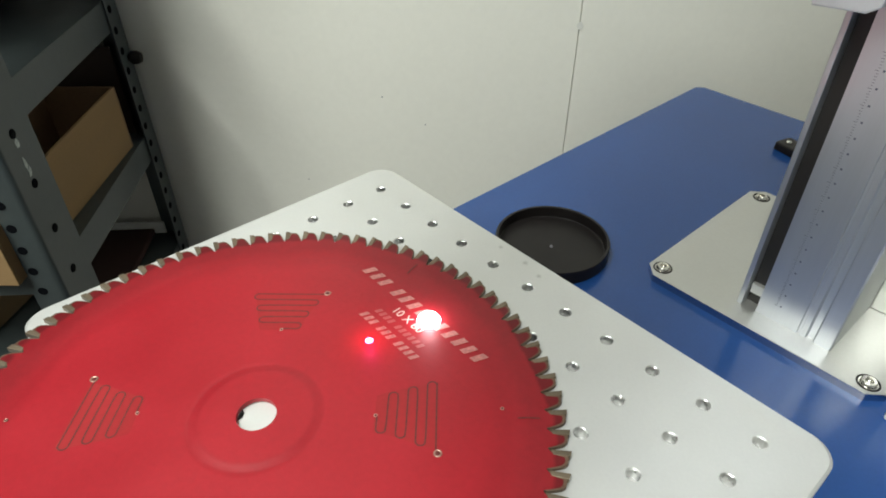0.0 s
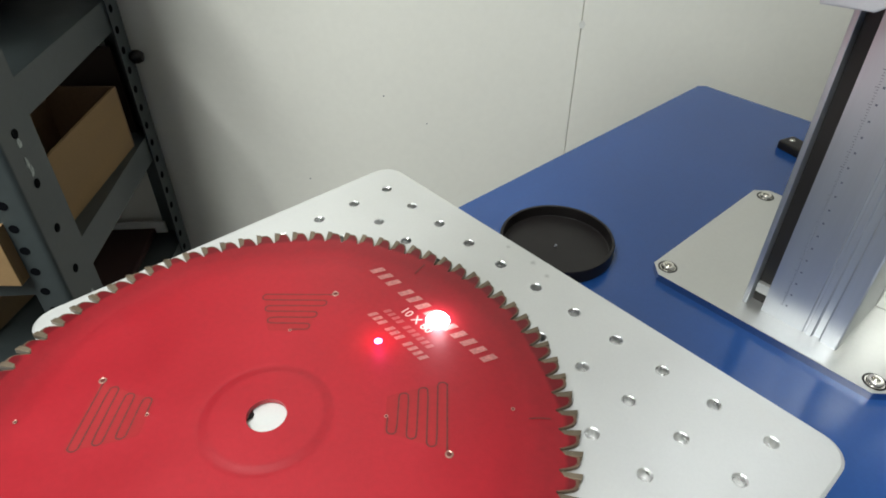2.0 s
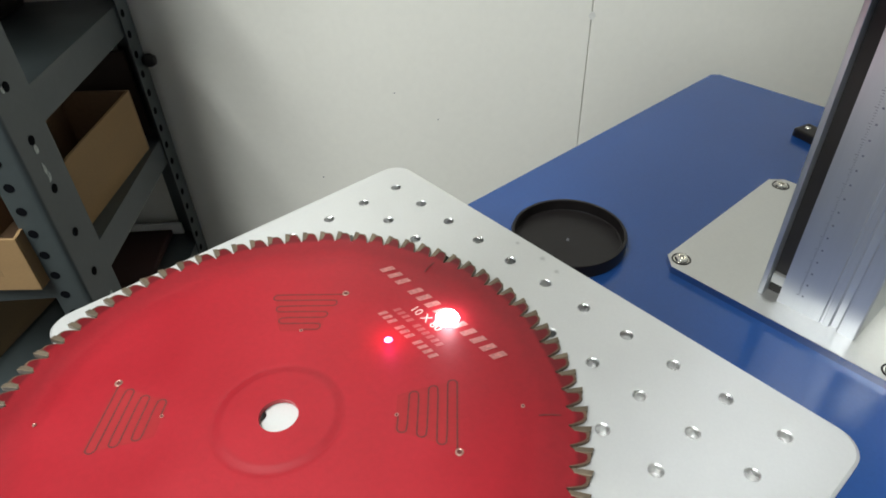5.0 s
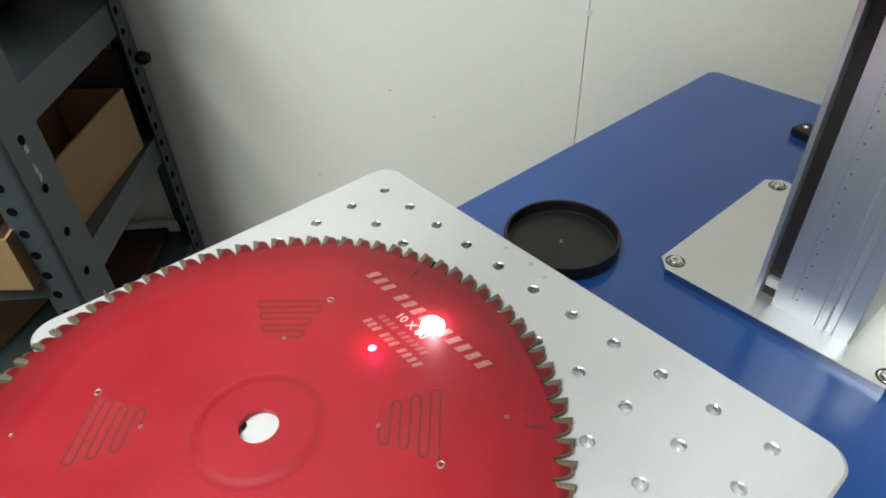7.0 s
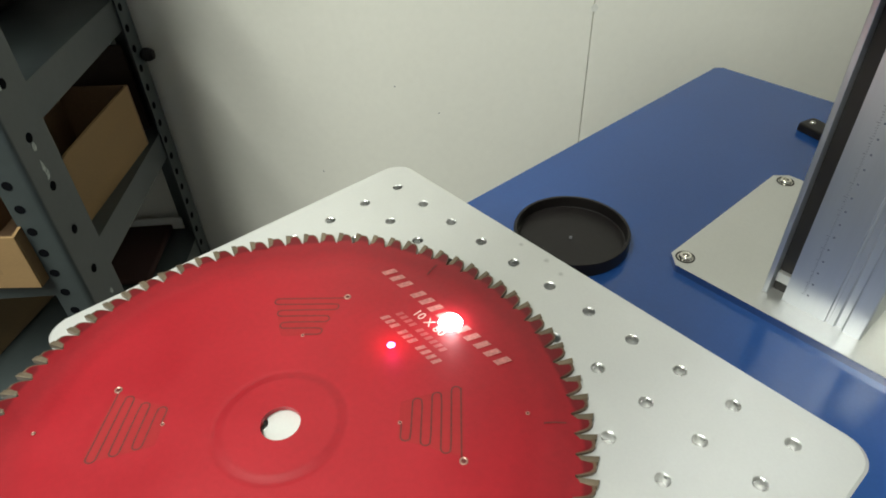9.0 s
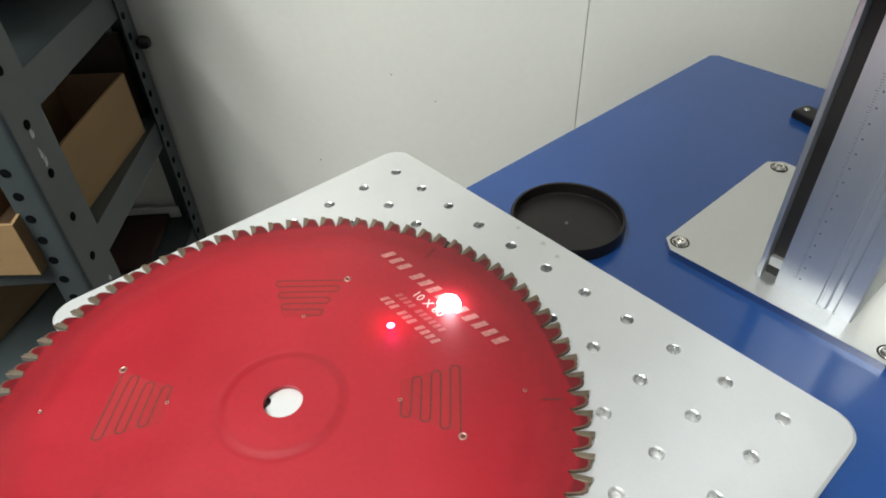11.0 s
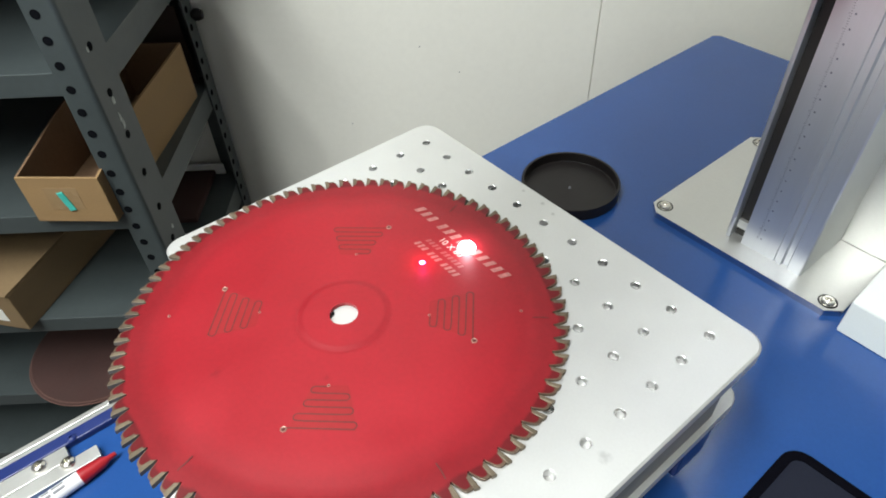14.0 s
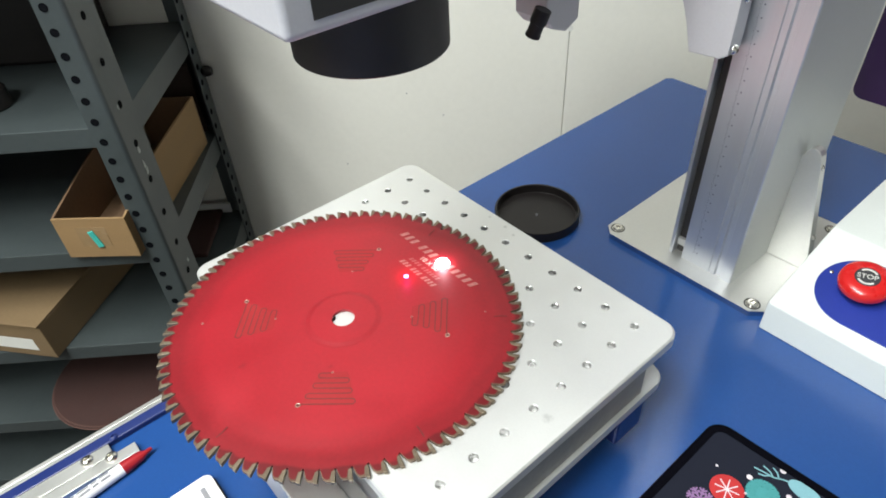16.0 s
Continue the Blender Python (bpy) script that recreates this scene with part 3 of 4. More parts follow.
for ang in (138, 48, -42, -132):
    s = new("expansion_slot", SLOT)
    s.parent, s.matrix_basis = blade, Matrix.Rotation(radians(ang), 4, "Z") @ Matrix.Translation((0, 0, ZS))
    fl = new("slot_filling", FILL)
    fl.parent, fl.matrix_basis = s, Matrix.Translation((0, 0, -0.00001))
    fl["label"] = "dull brownish resin between the slot's runs"
    for r, da, sc in ((0.0767, -13.4, 1.0), (0.0489, 0.0, 0.5)):
        h = new("slot_hole", HOLE)
        a = radians(ang + da)
        h.parent, h.matrix_basis = blade, Matrix.Translation((r * math.cos(a), r * math.sin(a), ZS)) @ Matrix.Scale(sc, 4)
for ang in (50.3, -129.7):
    h = new("slot_hole", HOLE)
    a = radians(ang)
    h.parent, h.matrix_basis = blade, Matrix.Translation((0.101 * math.cos(a), 0.101 * math.sin(a), ZS)) @ Matrix.Scale(0.5, 4)
SLIT = link_mesh("rim_slit", ribbon(bmesh.new(), [(0.107, 0), (0.1115, 0.0003), (0.1160, 0.0)], 0.0007, 0.0, 0.00012), M_SLOT)
for ang in (105.8, 47.6, -9.4, -74.8):
    s = new("rim_slit", SLIT)
    s.parent, s.matrix_basis = blade, Matrix.Rotation(radians(ang), 4, "Z") @ Matrix.Translation((0, 0, ZS))


# marking on the blade
def bars(name, x0, x1, y, h, words, mat, label, width=0.58):
    """Slanted bars, one for each letter that is not spelled out."""
    total = sum(words) + 0.6 * (len(words) - 1)
    u = (x1 - x0) / total
    x = x0
    for wd in words:
        for i in range(wd):
            a, b = x + u * (i + 0.14) - BX, x + u * (i + 0.14 + width) - BX
            y0, y1, lean = y - h / 2 - BY, y + h / 2 - BY, 0.18 * h
            part(name, prism(bmesh.new(), [(a - lean, y0), (b - lean, y0), (b + lean, y1), (a + lean, y1)], ZS, ZS + 0.00008), mat, blade, label)
        x += u * (wd + 0.6)


bars("engraved_bar", 0.0605, 0.1490, -0.0543, 0.0066, (3, 10), M_BAR, "pale engraved bar", 0.52)
lettering("engraved_size", "10 X 80", 0.0064, Matrix.Translation((0.1050 - BX, -0.0630 - BY, ZS)), M_ENGRAVE, blade, "pale engraved size 10 X 80")
bars("engraved_bar", 0.0895, 0.1240, -0.0694, 0.0034, (4, 6), M_ENGRAVE2, "faint engraved bar")
bars("engraved_bar", 0.0865, 0.1275, -0.0760, 0.0042, (3, 3, 4), M_BAR, "pale engraved bar")

# light of the marking laser and of the red pointer, on the blade
sp = part("laser_spark", lathe(bmesh.new(), [(0, 0.0030), (0.0028, 0.0026), (0.0047, 0.0015), (0.0056, 0.0)], 24), M_SPARK, smooth=True)
sp.location = (SPARK[0], SPARK[1], PLATE + ZB1 + 0.0002)
tagged(sp, "white glowing spark where the laser marks the blade", "spark")
rd = part("laser_dot", lathe(bmesh.new(), [(0, 0.0008), (0.0010, 0.0006), (0.0019, 0.0)], 20), M_LASERRED, smooth=True)
rd.location = (REDDOT[0], REDDOT[1], PLATE + ZB1 + 0.0001)
tagged(rd, "glowing red laser pointer dot on the blade", "laser dot")

# ---- column and its base plate ----
column = empty("column_stand", pose(0, 0, TOP), "aluminium column with a scale on a screwed base plate", "stand")
c = 0.010
bx0, bx1, by0, by1 = 0.0955, 0.2715, 0.176, 0.3555
part("base_plate", prism(bmesh.new(), [(bx0 + c, by0), (bx1 - c, by0), (bx1, by0 + c), (bx1, by1 - c), (bx1 - c, by1), (bx0 + c, by1), (bx0, by1 - c), (bx0, by0 + c)], 0.0, 0.0065, 0.0005), M_ALU2, column, "pale aluminium base plate with chamfered corners")
bpl = column.children[0]
bpl.data.materials.append(M_POLISH)
for p in bpl.data.polygons:
    if abs(p.normal.z) < 0.1:
        p.material_index = 1


def cap_screw(parent, x, y, z):
    bm = bmesh.new()
    lathe(bm, [(0, 0.0003), (0.0024, 0.0003), (0.0026, 0.0022), (0.0043, 0.0024), (0.0049, 0.0018), (0.0052, 0.0002), (0.0058, 0.0002)], 24)
    ob = part("screw", bm, M_STEEL, parent, "bright socket screw", smooth=True)
    ob.location = (x, y, z)
    # raised black ring paints the shade in the screw's recess
    rg = part("counterbore", lathe(bmesh.new(), [(0.0060, 0.0), (0.0064, 0.0006), (0.0071, 0.0006), (0.0074, 0.0)], 24), M_BLACK, ob)
    return ob


for sx, sy in ((bx0 + 0.0105, by0 + 0.0125), (bx1 - 0.0125, by0 + 0.0105), (bx0 + 0.0125, by1 - 0.0125), (bx1 - 0.0125, by1 - 0.0125)):
    cap_screw(column, sx, sy, 0.0065)
CH = 0.62
CX0, CX1, CY0, CY1 = 0.1640, 0.2310, 0.196, 0.325
zb = 0.0065
part("side_flange", cubebm(CX0, CX0 + 0.0035, CY0 - 0.001, CY1, zb, CH, bevel=0.0005), M_ALU, column)
part("guide_channel", cubebm(CX0 + 0.0036, CX0 + 0.0140, CY0 + 0.008, CY1, zb, CH), M_BLACKM, column, "black guide channel")
bm = bmesh.new()
g = [(CX0 + 0.0141, CY0), (0.2075, CY0), (0.2080, CY0 + 0.0015), (0.2095, CY0 + 0.0015), (0.2100, CY0), (0.2135, CY0), (0.2145, CY0 + 0.003), (0.2185, CY0 + 0.003), (0.2200, CY0 - 0.0005), (CX1 - 0.001, CY0 - 0.0005), (CX1, CY0 + 0.0005), (CX1, CY1), (CX0 + 0.0141, CY1)]
prism(bm, g, zb, CH)
ext = part("extrusion", bm, M_ALU, column, "brushed aluminium extrusion with long grooves")
ext.data.materials.append(M_SATIN)
for p in ext.data.polygons:
    if p.normal.x > 0.9 and p.center.x > CX1 - 0.0005:
        p.material_index = 1
part("bracket_foot", cubebm(CX0 + 0.0042, CX0 + 0.0135, CY0 + 0.004, CY0 + 0.0079, zb + 0.010, zb + 0.018, bevel=0.0006), M_ALU2, column)
# scale: small dots and ticks
bm = bmesh.new()
for i in range(58):
    z = 0.02 + 0.01 * i
    box(bm, 0.1918, 0.1930, CY0 - 0.0002, CY0 - 0.00005, z, z + 0.0012)
    for k, reach in enumerate((0.0022, 0.0011, 0.0011, 0.0011, 0.0016, 0.0011)):
        box(bm, 0.1902 - reach, 0.1902, CY0 - 0.0002, CY0 - 0.00005, z + 0.00167 * k, z + 0.00167 * k + 0.00025)
scale_marks = part("scale_mark", bm, surface("scale_ink", (0.12, 0.13, 0.18), 0.6), column, "small grey scale figures")
scale_marks["kind"] = "stuff"
# gusset
bm = bmesh.new()
gp = [(CX1, 0.0), (0.2700, 0.0), (0.2700, 0.006), (0.2485, 0.112), (0.2470, 0.1180), (0.2440, 0.1220), (0.2400, 0.1235), (0.2360, 0.1215), (CX1, 0.112)]
prism(bm, gp, 0, 0.009, 0.0008)
gus = part("gusset", bm, M_ALU2, column, "triangular aluminium gusset with a rounded tip", smooth=False)
gus.matrix_basis = pose(0, 0.2715, zb, 90, 0, 0)
for gx, gz in ((0.2490, 0.1060), (0.2640, 0.0360)):
    gs = dome_screw(column, 0, 0, 0, 0.003)
    gs.matrix_basis = pose(gx, 0.2670, gz + zb, 0, 77, 0)

# ---- carriage, laser head and lens ----
head = empty("laser_scanner", pose(0, 0, 0), "grey laser scanner with a black lens on a carriage", "laser scanner")
HX0, HX1, HY0, HY1, HZ0, HZ1 = 0.048, 0.160, -0.1685, 0.090, 1.1245, 1.30
bm = bmesh.new()
box(bm, HX0, HX1, HY0, HY1, HZ0, HZ1, bevel=0.004, seg=3)
part("housing", bm, M_GREYP, head, smooth=True)
part("recess", cubebm(HX1 - 0.002, HX1 + 0.0006, HY0 + 0.0150, HY1 - 0.06, HZ0 + 0.0072, HZ1 - 0.02, bevel=0.0), M_BLACKM, head, "black recessed panel")
part("recess_clip", cubebm(HX1, HX1 + 0.002, -0.118, -0.102, HZ0 + 0.013, HZ0 + 0.017, bevel=0.0008), M_GREYP, head)
part("lens", lathe(bmesh.new(), [(0, 1.086), (0.036, 1.0845), (0.040, 1.084), (0.0445, 1.084), (0.0452, 1.0848), (0.0452, 1.122), (0.043, 1.1262), (0, 1.1262)], 64, Matrix.Translation((LX, LY, 0))), M_BLACKM, head, "black cylindrical lens barrel", smooth=True)
part("neck", cubebm(0.07, 0.14, HY1 - 0.002, 0.165, 1.15, 1.26, bevel=0.004), M_GREYP, head)
bm = bmesh.new()
prism(bm, [(0.128, 1.10), (0.139, 1.055), (0.149, 1.036), (0.154, 1.0145), (0.180, 1.0160), (0.1860, 1.020), (0.1865, 1.03), (0.1865, 1.30), (0.128, 1.30)], 0, 0.016, 0.001)
car = part("carriage", bm, M_GREYP, head, "pale grey carriage block", smooth=False)
car.matrix_basis = pose(0, 0.186, 0, 90, 0, 0)
part("slider", cubebm(0.1685, 0.1775, 0.1855, 0.2035, 1.022, 1.30, bevel=0.0008), M_STEEL, head)
sc = dome_screw(head, 0.1840, 0.180, 1.020, 0.0042)
sc.matrix_basis = pose(0.1866, 0.178, 1.023, 0, 90, 0)
sc = dome_screw(head, 0.1840, 0.180, 1.020, 0.0042)
sc.matrix_basis = pose(0.1866, 0.178, 1.062, 0, 90, 0)
bm = bmesh.new()
prism(bm, [(0.0605, 1.16), (0.0605, 1.060), (0.069, 1.051), (0.084, 1.0455), (0.097, 1.052), (0.098, 1.16)], 0, 0.03, 0.0015)
pb = part("pointer_bracket", bm, M_GREYP, head, "grey pointer bracket")
pb.matrix_basis = Matrix(((0, 0, 1, 0.07), (1, 0, 0, 0.0015), (0, 1, 0, -0.0045), (0, 0, 0, 1)))
bm = bmesh.new()
cyl(bm, 0.0052, -0.009, 0.010, 20, bevel=0.0008)
cyl(bm, 0.0062, 0.002, 0.014, 20, bevel=0.0008)
cyl(bm, 0.0056, -0.0095, -0.006, 20, bevel=0.0006)
pp = part("laser_pointer", bm, M_BLACK, head, "small black laser pointer", smooth=True)
pp.matrix_basis = pose(0.104, 0.0480, 1.0570, -14, 14, 0) @ Matrix.Scale(0.88, 4, (0, 0, 1))

# ---- lens cap on the table ----
cap = part("lens_cap", lathe(bmesh.new(), [(0, 0.0), (0.0455, 0.0), (0.0465, 0.001), (0.0465, 0.0112), (0.0460, 0.0122), (0.0440, 0.0122), (0.0435, 0.0112), (0.0435, 0.003), (0.042, 0.0022), (0, 0.0022)], 64), M_BLACK, smooth=True)
cap.location = (0.0270, 0.1480, TOP)
tagged(cap, "round black plastic lens cap lying upturned on the blue table", "lens cap")
nib = part("centre_pip", lathe(bmesh.new(), [(0, 0.0030), (0.0005, 0.0030), (0.0006, 0.0038), (0.0010, 0.0038), (0.0013, 0.0022)], 16), M_GREYINK, cap)
clampb = empty("cable_clamp", pose(0.079, 0.460, TOP, 0, 0, -15), "small black clamp block screwed to the table", "clamp")
part("clamp_body", cubebm(-0.010, 0.03, -0.011, 0.011, 0, 0.009, bevel=0.002), M_BLACK, clampb)
dome_screw(clampb, -0.002, 0, 0.009, 0.0028)

# ---- control box ----
ctl = empty("control_box", pose(0.2755, 0.1705, TOP), "white sheet metal control box with a red stop button", "control box")
side = [(0, 0), (0.30, 0), (0.30, 0.060), (0.100, 0.0605), (0.002, 0.0335), (0, 0.0315)]
bm = bmesh.new()
prism(bm, side, 0, 0.30, 0.0)
bmesh.ops.bevel(bm, geom=list(bm.edges), offset=0.0015, segments=2, affect="EDGES", profile=0.5)
cb = part("case", bm, M_WHITEBOX, ctl, smooth=True)
cb.matrix_basis = Matrix(((0, 0, 1, 0), (1, 0, 0, 0), (0, 1, 0, 0), (0, 0, 0, 1)))
tilt = math.degrees(math.atan2(0.027, 0.098))
stopm = pose(0.0490, 0.052, 0.0473, tilt, 0, 0)
plate_bm = bmesh.new()
prism(plate_bm, [(0.0355 * math.cos(a), 0.0355 * math.sin(a)) for a in [math.pi * i / 24 + math.pi / 2 for i in range(25)]] + [(0.075, -0.0355), (0.075, 0.0355)], 0, 0.0012, 0.0003)
sb = part("stop_plate", plate_bm, M_ESTOPBLUE, ctl, "dark blue rounded plate")
sb.matrix_basis = stopm @ Matrix.Translation((0.0040, -0.0050, 0))
btn = part("stop_button", lathe(bmesh.new(), [(0, 0.0205), (0.0085, 0.0205), (0.0145, 0.0195), (0.0175, 0.0170), (0.0185, 0.0135), (0.0180, 0.0105), (0.0165, 0.009), (0.0115, 0.008), (0.0105, 0.0012)], 40), M_REDP, ctl, "red mushroom stop button", smooth=True)
btn.matrix_basis = stopm @ Matrix.Translation((0.0015, -0.0015, 0)) @ Matrix.Diagonal((1.1, 1.1, 1.0, 1))
disc = part("button_disc", lathe(bmesh.new(), [(0, 0.0002), (0.0083, 0.0002), (0.0085, 0.0)], 32), M_INK, btn, "black printed disc")
disc.matrix_basis = Matrix.Translation((0, 0, 0.0205))
lettering("stop_lettering", "STOP", 0.0058, Matrix.Translation((0, 0, 0.0209)) @ Matrix.Rotation(radians(18), 4, "Z"), M_PAPER, btn, "white word STOP", 0.00005)
for s in (0, 1):
    arc = [(0.0066 * math.cos(a), 0.0066 * math.sin(a)) for a in [radians(50 + 180 * s + 100 * i / 12) for i in range(13)]]
    part("arrow_arc", ribbon(bmesh.new(), arc, 0.0014, 0.0208, 0.0001), M_PAPER, btn)
ds = dome_screw(ctl, 0, 0, 0, 0.0020)
ds.matrix_basis = stopm @ Matrix.Translation((-0.0255, 0.0020, 0.0012))

# ---- monitor behind ----
mon = empty("monitor", pose(0.196, 0.468, TOP), "dark flat monitor with a purple screen on a stand", "monitor")
part("screen", prism(bmesh.new(), rounded(0.0, 0.36, 0.095, 0.33, 0.010), 0, 0.014, 0.001, pose(0, 0, 0, 90, 0, 0)), M_SCREEN, mon)
part("stand_post", cubebm(0.16, 0.20, 0.002, 0.014, 0.0, 0.12), M_BLACK, mon)
part("stand_foot", cubebm(0.10, 0.26, -0.03, 0.045, 0.0, 0.006, bevel=0.002), M_BLACK, mon)

# ---- mouse mat ----
mat = empty("mouse_mat", pose(0.3045, 0.0548, TOP), "dark fabric mouse mat with printed winter ornaments and a stitched edge", "mouse mat")


def skew(pts):
    return [(x, y + 0.05 * x) for x, y in pts]


part("mat_body", prism(bmesh.new(), skew(rounded(0.0, 0.26, -0.30, 0.0, 0.012)), 0, 0.0028), M_MAT, mat)
loop = skew(rounded(0.0028, 0.258, -0.298, -0.0028, 0.0100))
bm = bmesh.new()
ribbon(bm, loop + [loop[0]], 0.0064, 0.0005, 0.0031)
part("stitched_edge", bm, M_MATEDGE, mat, "black stitched edge")
ZM = 0.0029
PX, PY = 0.0040, -0.0046   # the print's place on the mat


def disc_print(name, x, y, r, m_, n=28, label="", sq=1.0):
    return part(name, prism(bmesh.new(), [(PX + x + r * math.cos(2 * math.pi * i / n), PY + y + sq * r * math.sin(2 * math.pi * i / n)) for i in range(n)], ZM - 0.0002, ZM), m_, mat, label)


def star_print(name, x, y, r, arms, width, m_, twigs=False, z=0.0, label=""):
    bm = bmesh.new()
    for k in range(arms):
        a = 2 * math.pi * k / arms + 0.3
        d = Vector((math.cos(a), math.sin(a)))
        c0 = Vector((PX + x, PY + y))
        lift = z + 0.000012 * k     # no two arms in one plane
        ribbon(bm, [c0, c0 + d * r * 0.5, c0 + d * r], width, ZM + lift, 0.00012)
        if twigs:
            for f in (0.45, 0.7):
                for s in (1, -1):
                    d2 = Vector((math.cos(a + s * 0.9), math.sin(a + s * 0.9)))
                    b0 = c0 + d * r * f
                    ribbon(bm, [b0, b0 + d2 * r * 0.2, b0 + d2 * r * 0.36], width * 0.9, ZM + lift + 0.000004, 0.00012)
    return part(name, bm, m_, mat, label)

disc_print("printed_bauble", 0.0329, -0.0416, 0.0118, M_PRED, label="red printed bauble")
star_print("printed_star", 0.0329, -0.0416, 0.0085, 8, 0.0008, M_PWHITE, z=0.0001)
disc_print("printed_disc", 0.0514, -0.0264, 0.0060, M_PTEAL)
star_print("printed_snowflake", 0.0514, -0.0264, 0.0115, 10, 0.0024, M_PTEAL, True, label="teal printed snowflake")
star_print("printed_snowflake", 0.0245, -0.062, 0.0095, 8, 0.0014, M_PPURPLE, True, label="purple printed snowflake")
disc_print("printed_shape", 0.0700, -0.0035, 0.0115, M_PPALE, sq=0.55, label="pale blue printed shape")
disc_print("printed_shape", 0.0790, -0.0125, 0.0050, M_PPALE, sq=1.6)
bm = bmesh.new()
for line in (((0.060, -0.004), (0.0555, -0.0055), (0.050, -0.009), (0.043, -0.010), (0.0365, -0.0115)), ((0.050, -0.009), (0.046, -0.0065), (0.0405, -0.0055)), ((0.053, -0.007), (0.050, -0.0035), (0.046, -0.002)), ((0.0475, -0.0095), (0.0450, -0.0125), (0.0410, -0.0140))):
    ribbon(bm, [(PX + x, PY + y) for x, y in line], 0.0011, ZM, 0.00012)
part("printed_twig", bm, M_PPALE, mat, "pale blue printed twigs")
for dx, dy, r in ((0.0386, -0.0211, 0.0021), (0.0522, 0.0010, 0.0022), (0.0647, -0.0151, 0.0019), (0.0860, -0.0030, 0.0019), (0.0430, -0.0345, 0.0011), (0.018, -0.030, 0.0010)):
    disc_print("printed_dot", dx, dy, r, M_PWHITE, 14)

# ---- pen and boxed gadget in the tray ----
pen = empty("marker_pen", look((-0.0082, -0.2905, TRAY + 0.0057), (-0.0002, -0.365, TRAY + 0.0057)), "white marker pen with a red cap lying in the tray", "pen")
part("barrel", lathe(bmesh.new(), [(0, -0.024), (0.0052, -0.024), (0.0055, -0.0245), (0.0055, -0.118), (0.005, -0.1195), (0, -0.1195)], 24), M_WHITEP, pen, "white barrel", smooth=True)
part("cap", lathe(bmesh.new(), [(0, 0), (0.0016, -0.0003), (0.0022, -0.006), (0.0042, -0.010), (0.0057, -0.024), (0.0057, -0.0262), (0, -0.0262)], 24), M_PENCAP, pen, "red cap", smooth=True)
for row, yo, z1 in ((0, 0.0013, -0.078), (1, -0.0019, -0.066)):
    z = -0.036
    for wd in (0.008, 0.005, 0.010, 0.006, 0.007):
        if z - wd > z1:
            part("printed_bar", cubebm(yo - 0.0009, yo + 0.0009, 0.0047, 0.00556, z - wd, z), M_GREYINK, pen, "grey printed bar")
        z -= wd + 0.0018

gad = empty("white_gadget", pose(0.0495, -0.2635, TRAY, 0, 0, 0), "white rounded gadget box lying in the tray", "gadget")
part("gadget_body", prism(bmesh.new(), rounded(0.0, 0.052, -0.10, 0.0, 0.005), 0.0, 0.009, 0.0012), M_WHITEP, gad)
part("gadget_edge", prism(bmesh.new(), rounded(0.0015, 0.0545, -0.10, 0.0015, 0.005), 0.0, 0.004), M_BLACK, gad, "dark rubber edge")
part("printed_bar", cubebm(0.010, 0.042, -0.0125, -0.0085, 0.0091, 0.00918), M_GREYINK, gad, "grey printed bar")
part("printed_bar", cubebm(0.012, 0.026, -0.0200, -0.0192, 0.0091, 0.00918), M_GREYINK, gad, "grey printed bar")

# ---- the grey steel rack ----
rack = empty("steel_rack", RACK, "grey enamelled steel rack with perforated posts", "rack")
PW = -0.012    # outer face of the right posts, along w
RACKW = 0.92


def post_mesh(front):
    """L-shaped post: flange across the front and one along the side; dark discs mark its holes."""
    bm = bmesh.new()
    t = 0.002
    s = 1 if front else -1
    H = 1.75
    R = 0.0055
    depth = 0.060 if front else 0.038
    bend = [(-R + R * math.sin(math.pi * i / 12), s * (R - R * math.cos(math.pi * i / 12))) for i in range(7)]
    inner = [(-R + (R - t) * math.sin(math.pi * i / 12), s * (R - (R - t) * math.cos(math.pi * i / 12))) for i in range(6, -1, -1)]
    prism(bm, [(-0.031, 0)] + bend + [(0, s * depth), (-t, s * depth)] + inner + [(-0.031, s * t)], 0.0, H)
    return bm


# near-black discs on the posts paint the shade of their holes
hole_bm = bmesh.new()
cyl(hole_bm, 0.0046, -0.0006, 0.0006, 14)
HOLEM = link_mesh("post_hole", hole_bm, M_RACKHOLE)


def rack_post(x, y, front, flip=False):
    po = part("post", post_mesh(front), M_RACK, rack)
    sx = -1 if flip else 1
    po.matrix_basis = Matrix.Translation((x, y, 0)) @ Matrix.Diagonal((sx, 1, 1, 1))
    if flip:
        return po
    s = 1 if front else -1
    for k in range(36):
        z = 0.2874 + 0.0254 * k
        if z > 1.14:
            break
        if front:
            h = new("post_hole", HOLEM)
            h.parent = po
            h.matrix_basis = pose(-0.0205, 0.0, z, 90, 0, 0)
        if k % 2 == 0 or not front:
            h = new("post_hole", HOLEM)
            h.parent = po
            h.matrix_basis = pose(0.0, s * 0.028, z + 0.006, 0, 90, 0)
    return po


rack_post(-PW, 0.0, True)
rack_post(-PW, 0.325, False)
rack_post(-RACKW, 0.0, True, True)
rack_post(-RACKW, 0.325, False, True)
# top three shelves are unseen, added to keep lamp light out
SHELVES = (1.735, 1.50, 1.28, 1.075, 0.889, 0.713, 0.535, 0.365, 0.200)
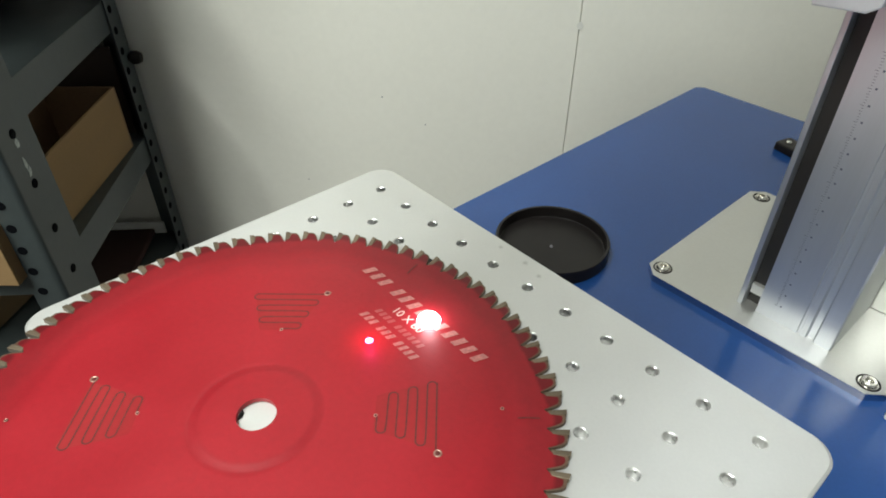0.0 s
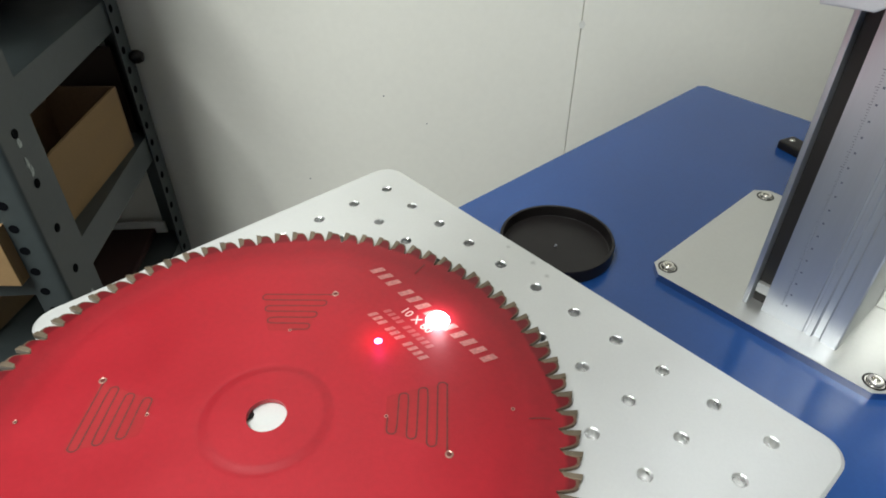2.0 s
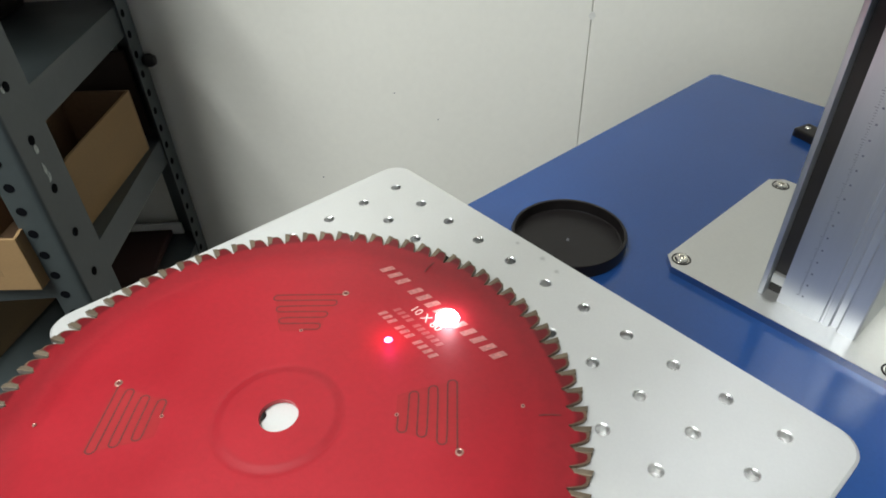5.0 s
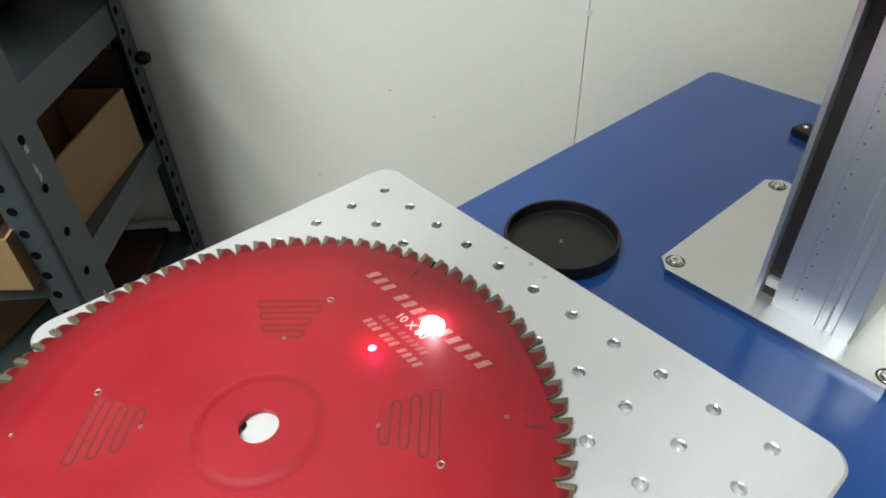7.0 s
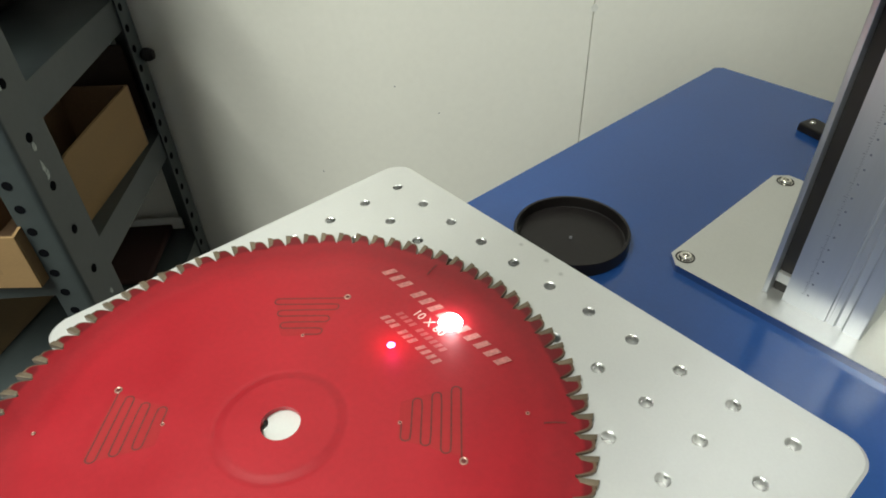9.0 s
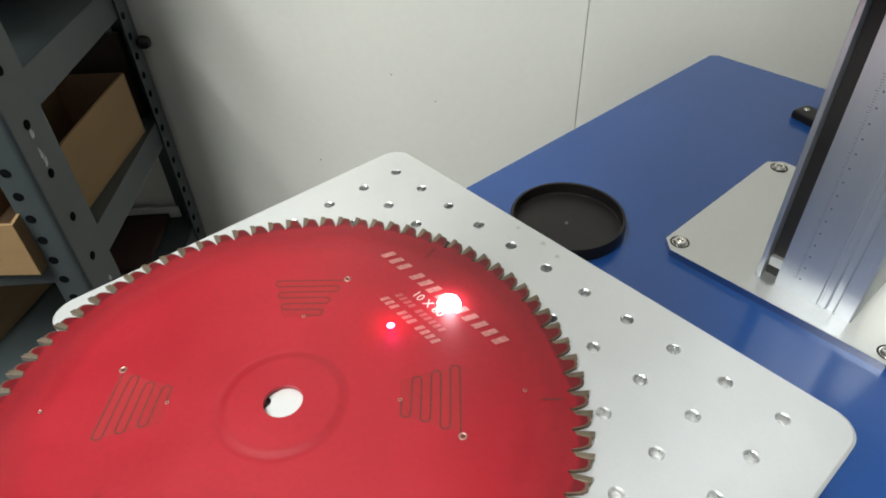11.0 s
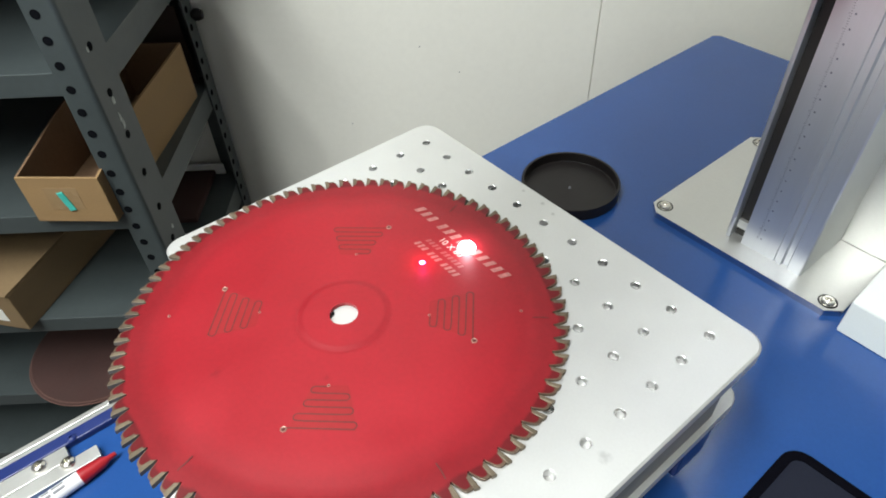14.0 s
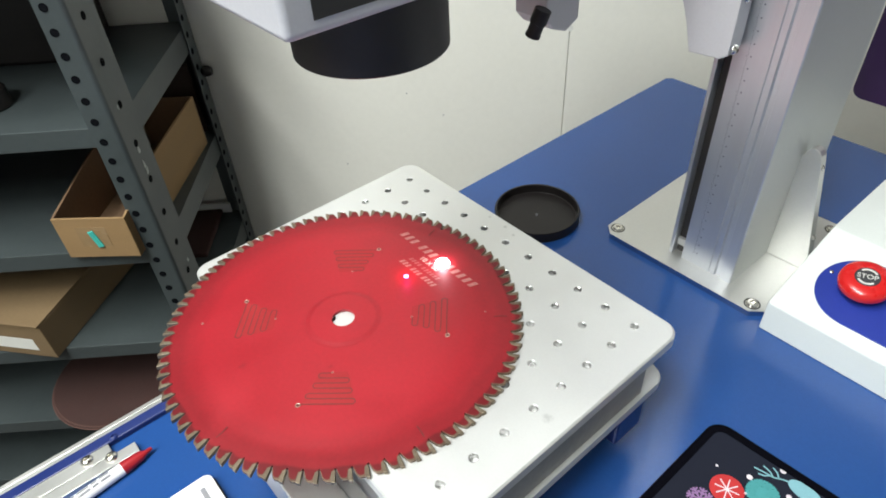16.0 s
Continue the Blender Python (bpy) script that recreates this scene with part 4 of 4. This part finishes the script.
for z in SHELVES:
    lip = 0.036
    bm = bmesh.new()
    x0, x1 = -RACKW + 0.003, -PW - 0.0025
    box(bm, x0, x1, 0.0025, 0.322, z - 0.0015, z)
    box(bm, x0, x1, 0.0016, 0.0042, z - 0.025, z + 0.0004, bevel=0.0011)
    box(bm, x0, x1, 0.3205, 0.322, z - 0.025, z - 0.0001)
    box(bm, x1 - 0.0015, x1, 0.0045, 0.320, z - lip, z - 0.0016)
    box(bm, x0, x0 + 0.0015, 0.0045, 0.320, z - lip, z - 0.0016)
    part("shelf", bm, M_RACK, rack)
for z, d, sx, sz, turn in ((0.8425, 0.0287, 0.0034, 0.0042, 0), (0.8227, 0.0272, 0.0024, 0.0066, 0), (0.8135, 0.0290, 0.0028, 0.0058, -20), (0.9024, 0.0220, 0.0022, 0.0034, 0), (0.6592, 0.0383, 0.0030, 0.0040, 10)):
    pts = [(sx * (0.6 + 0.6 * random.random()) * math.cos(a), sz * (0.6 + 0.6 * random.random()) * math.sin(a)) for a in [2 * math.pi * i / 11 for i in range(11)]]
    b = part("paint_chip", prism(bmesh.new(), pts, 0, 0.0003), M_CHIP, rack, "pale bare patch of chipped enamel")
    b.matrix_basis = pose(-PW, d, z, 90, 0, 90) @ Matrix.Rotation(radians(turn), 4, "Z")
b = part("post_knob", lathe(bmesh.new(), [(0, 0.016), (0.006, 0.015), (0.0085, 0.010), (0.0085, 0.004), (0.005, 0.0), (0, 0)], 16), M_BLACK, rack, "dark bolt end", smooth=True)
b.matrix_basis = pose(-PW, 0.312, 0.813, 0, 90, 0)


def carton(name, w0, w1, d0, d1, z0, z1, open_top, label, thick=0.003):
    e = empty(name, RACK @ Matrix.Translation((0, 0, z0)), label, "box", "cartons on the rack")
    h = z1 - z0
    x0, x1 = -w1, -w0
    if open_top:
        part("front_panel", cubebm(x0, x1, d0, d0 + thick, 0, h, bevel=0.0006), M_CARD, e)
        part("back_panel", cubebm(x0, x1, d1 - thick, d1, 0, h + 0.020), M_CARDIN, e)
        for xs, inner in ((x0, False), (x1 - thick, True)):
            bm = bmesh.new()
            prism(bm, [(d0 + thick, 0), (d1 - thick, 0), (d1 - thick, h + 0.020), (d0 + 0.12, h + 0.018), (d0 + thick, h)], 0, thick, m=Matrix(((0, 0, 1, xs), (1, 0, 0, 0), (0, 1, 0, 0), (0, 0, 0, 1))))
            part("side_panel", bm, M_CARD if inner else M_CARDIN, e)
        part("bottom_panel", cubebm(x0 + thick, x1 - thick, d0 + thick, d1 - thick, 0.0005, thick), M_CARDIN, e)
    else:
        part("carton_body", cubebm(x0, x1, d0, d1, 0, h - 0.0035, bevel=0.001), M_CARD2, e)
        part("top_flap", cubebm(x0, x1, d0 - 0.003, (d0 + d1) / 2 - 0.0007, h - 0.003, h, bevel=0.0008), M_CARD2, e)
        part("top_flap", cubebm(x0, x1, (d0 + d1) / 2 + 0.0007, d1, h - 0.003, h, bevel=0.0008), M_CARD2, e)
    return e


bin1 = carton("cardboard_bin", 0.0, 0.093, 0.0, 0.279, 0.7135, 0.7750, True, "open cardboard bin with a teal tab on its front")
bin1.matrix_world = RACK @ Matrix.Translation((-0.0170, -0.0145, 0.7135)) @ Matrix.Rotation(radians(-4.2), 4, "Z")
tb = part("teal_tab", cubebm(-0.004, 0.004, -0.0020, 0, -0.013, 0.013, bevel=0.001), M_TEAL, bin1, "teal plastic tab")
tb.matrix_basis = pose(-0.047, -0.0003, 0.030, 0, -14, 0)
tp = part("clear_tape", cubebm(-0.068, -0.030, -0.0004, -0.0001, 0.018, 0.048), surface("clear_tape", (0.30, 0.20, 0.105), 0.3), bin1)
big = carton("cardboard_carton", 0.0, 0.33, 0.0, 0.26, 0.5355, 0.6030, False, "closed cardboard carton on the rack with a white label")
big.matrix_world = RACK @ Matrix.Translation((-0.2000, -0.0165, 0.5355)) @ Matrix.Rotation(radians(-13.0), 4, "Z")
part("paper_label", cubebm(-0.13, -0.024, -0.0004, -0.0001, 0.013, 0.036), M_PAPER, big, "white paper label")
carton("cardboard_carton", 0.57, 0.82, 0.05, 0.26, 0.2005, 0.226, False, "closed brown cardboard carton low on the rack")
# abrasive discs
for k in range(4):
    ds = part("sanding_disc", lathe(bmesh.new(), [(0, 0.0), (0.108, 0.0), (0.1085, 0.0008), (0.108, 0.0018), (0, 0.0018)], 72), M_ABRASIVE, smooth=True)
    ds.matrix_world = RACK @ pose(-0.203 + 0.002 * math.sin(k * 2.1), 0.084 + 0.0025 * math.cos(k * 1.7), 0.3655 + 0.0024 * k)
    part("backing_edge", lathe(bmesh.new(), [(0.1070, 0.0019), (0.1088, 0.0013), (0.1088, 0.0005), (0.1070, 0.0001)], 72), M_ABRASIVE_EDGE, ds)
    tagged(ds, "dark brown round sanding disc in a stack on the rack", "sanding disc", "stack of sanding discs")
pk = part("dark_folder", cubebm(-0.12, 0.0, 0.19, 0.316, 0.0, 0.010, bevel=0.002), M_ABRASIVE)
pk.matrix_world = RACK @ pose(-0.03, 0, 0.5352)
tagged(pk, "dark brown flat pad lying on the rack shelf", "pad")
st = part("pale_strip", cubebm(-0.13, 0.006, 0.3165, 0.3195, 0.0, 0.020, bevel=0.0005), M_PAPER)
st.matrix_world = RACK @ pose(-0.02, 0, 0.5352)
tagged(st, "pale strip standing at the back of the rack shelf", "strip")
cup = empty("black_pot", RACK @ pose(-0.162, 0.072, 0.8892), "black round pot with a glossy rim on the rack shelf", "pot")
part("pot_body", lathe(bmesh.new(), [(0, 0), (0.022, 0), (0.024, 0.002), (0.024, 0.022), (0.020, 0.026), (0.020, 0.034), (0.018, 0.036), (0, 0.036)], 32), M_BLACK, cup, smooth=True)
crate = empty("dark_crate", RACK @ pose(0, 0, 0.8892), "dark grey plastic crate at the back of the rack shelf", "crate")
part("crate_body", cubebm(-0.52, -0.10, 0.19, 0.31, 0.0, 0.13, bevel=0.006), M_BLACK, crate)
part("crate_rim", cubebm(-0.525, -0.095, 0.186, 0.314, 0.118, 0.1305, bevel=0.003), M_BLACK, crate)
# added sheet: darkens the back of the shelf in place of shade
sheet = part("dark_sheet", cubebm(-0.56, -0.004, 0.300, 0.304, 0.0, 0.118, bevel=0.001), surface("shelf_shade_brown", (0.035, 0.022, 0.018), 0.85))
sheet.matrix_world = RACK @ pose(0, 0, 0.7132)
tagged(sheet, "added dark brown sheet standing in for the shade at the back of the shelf", "board")
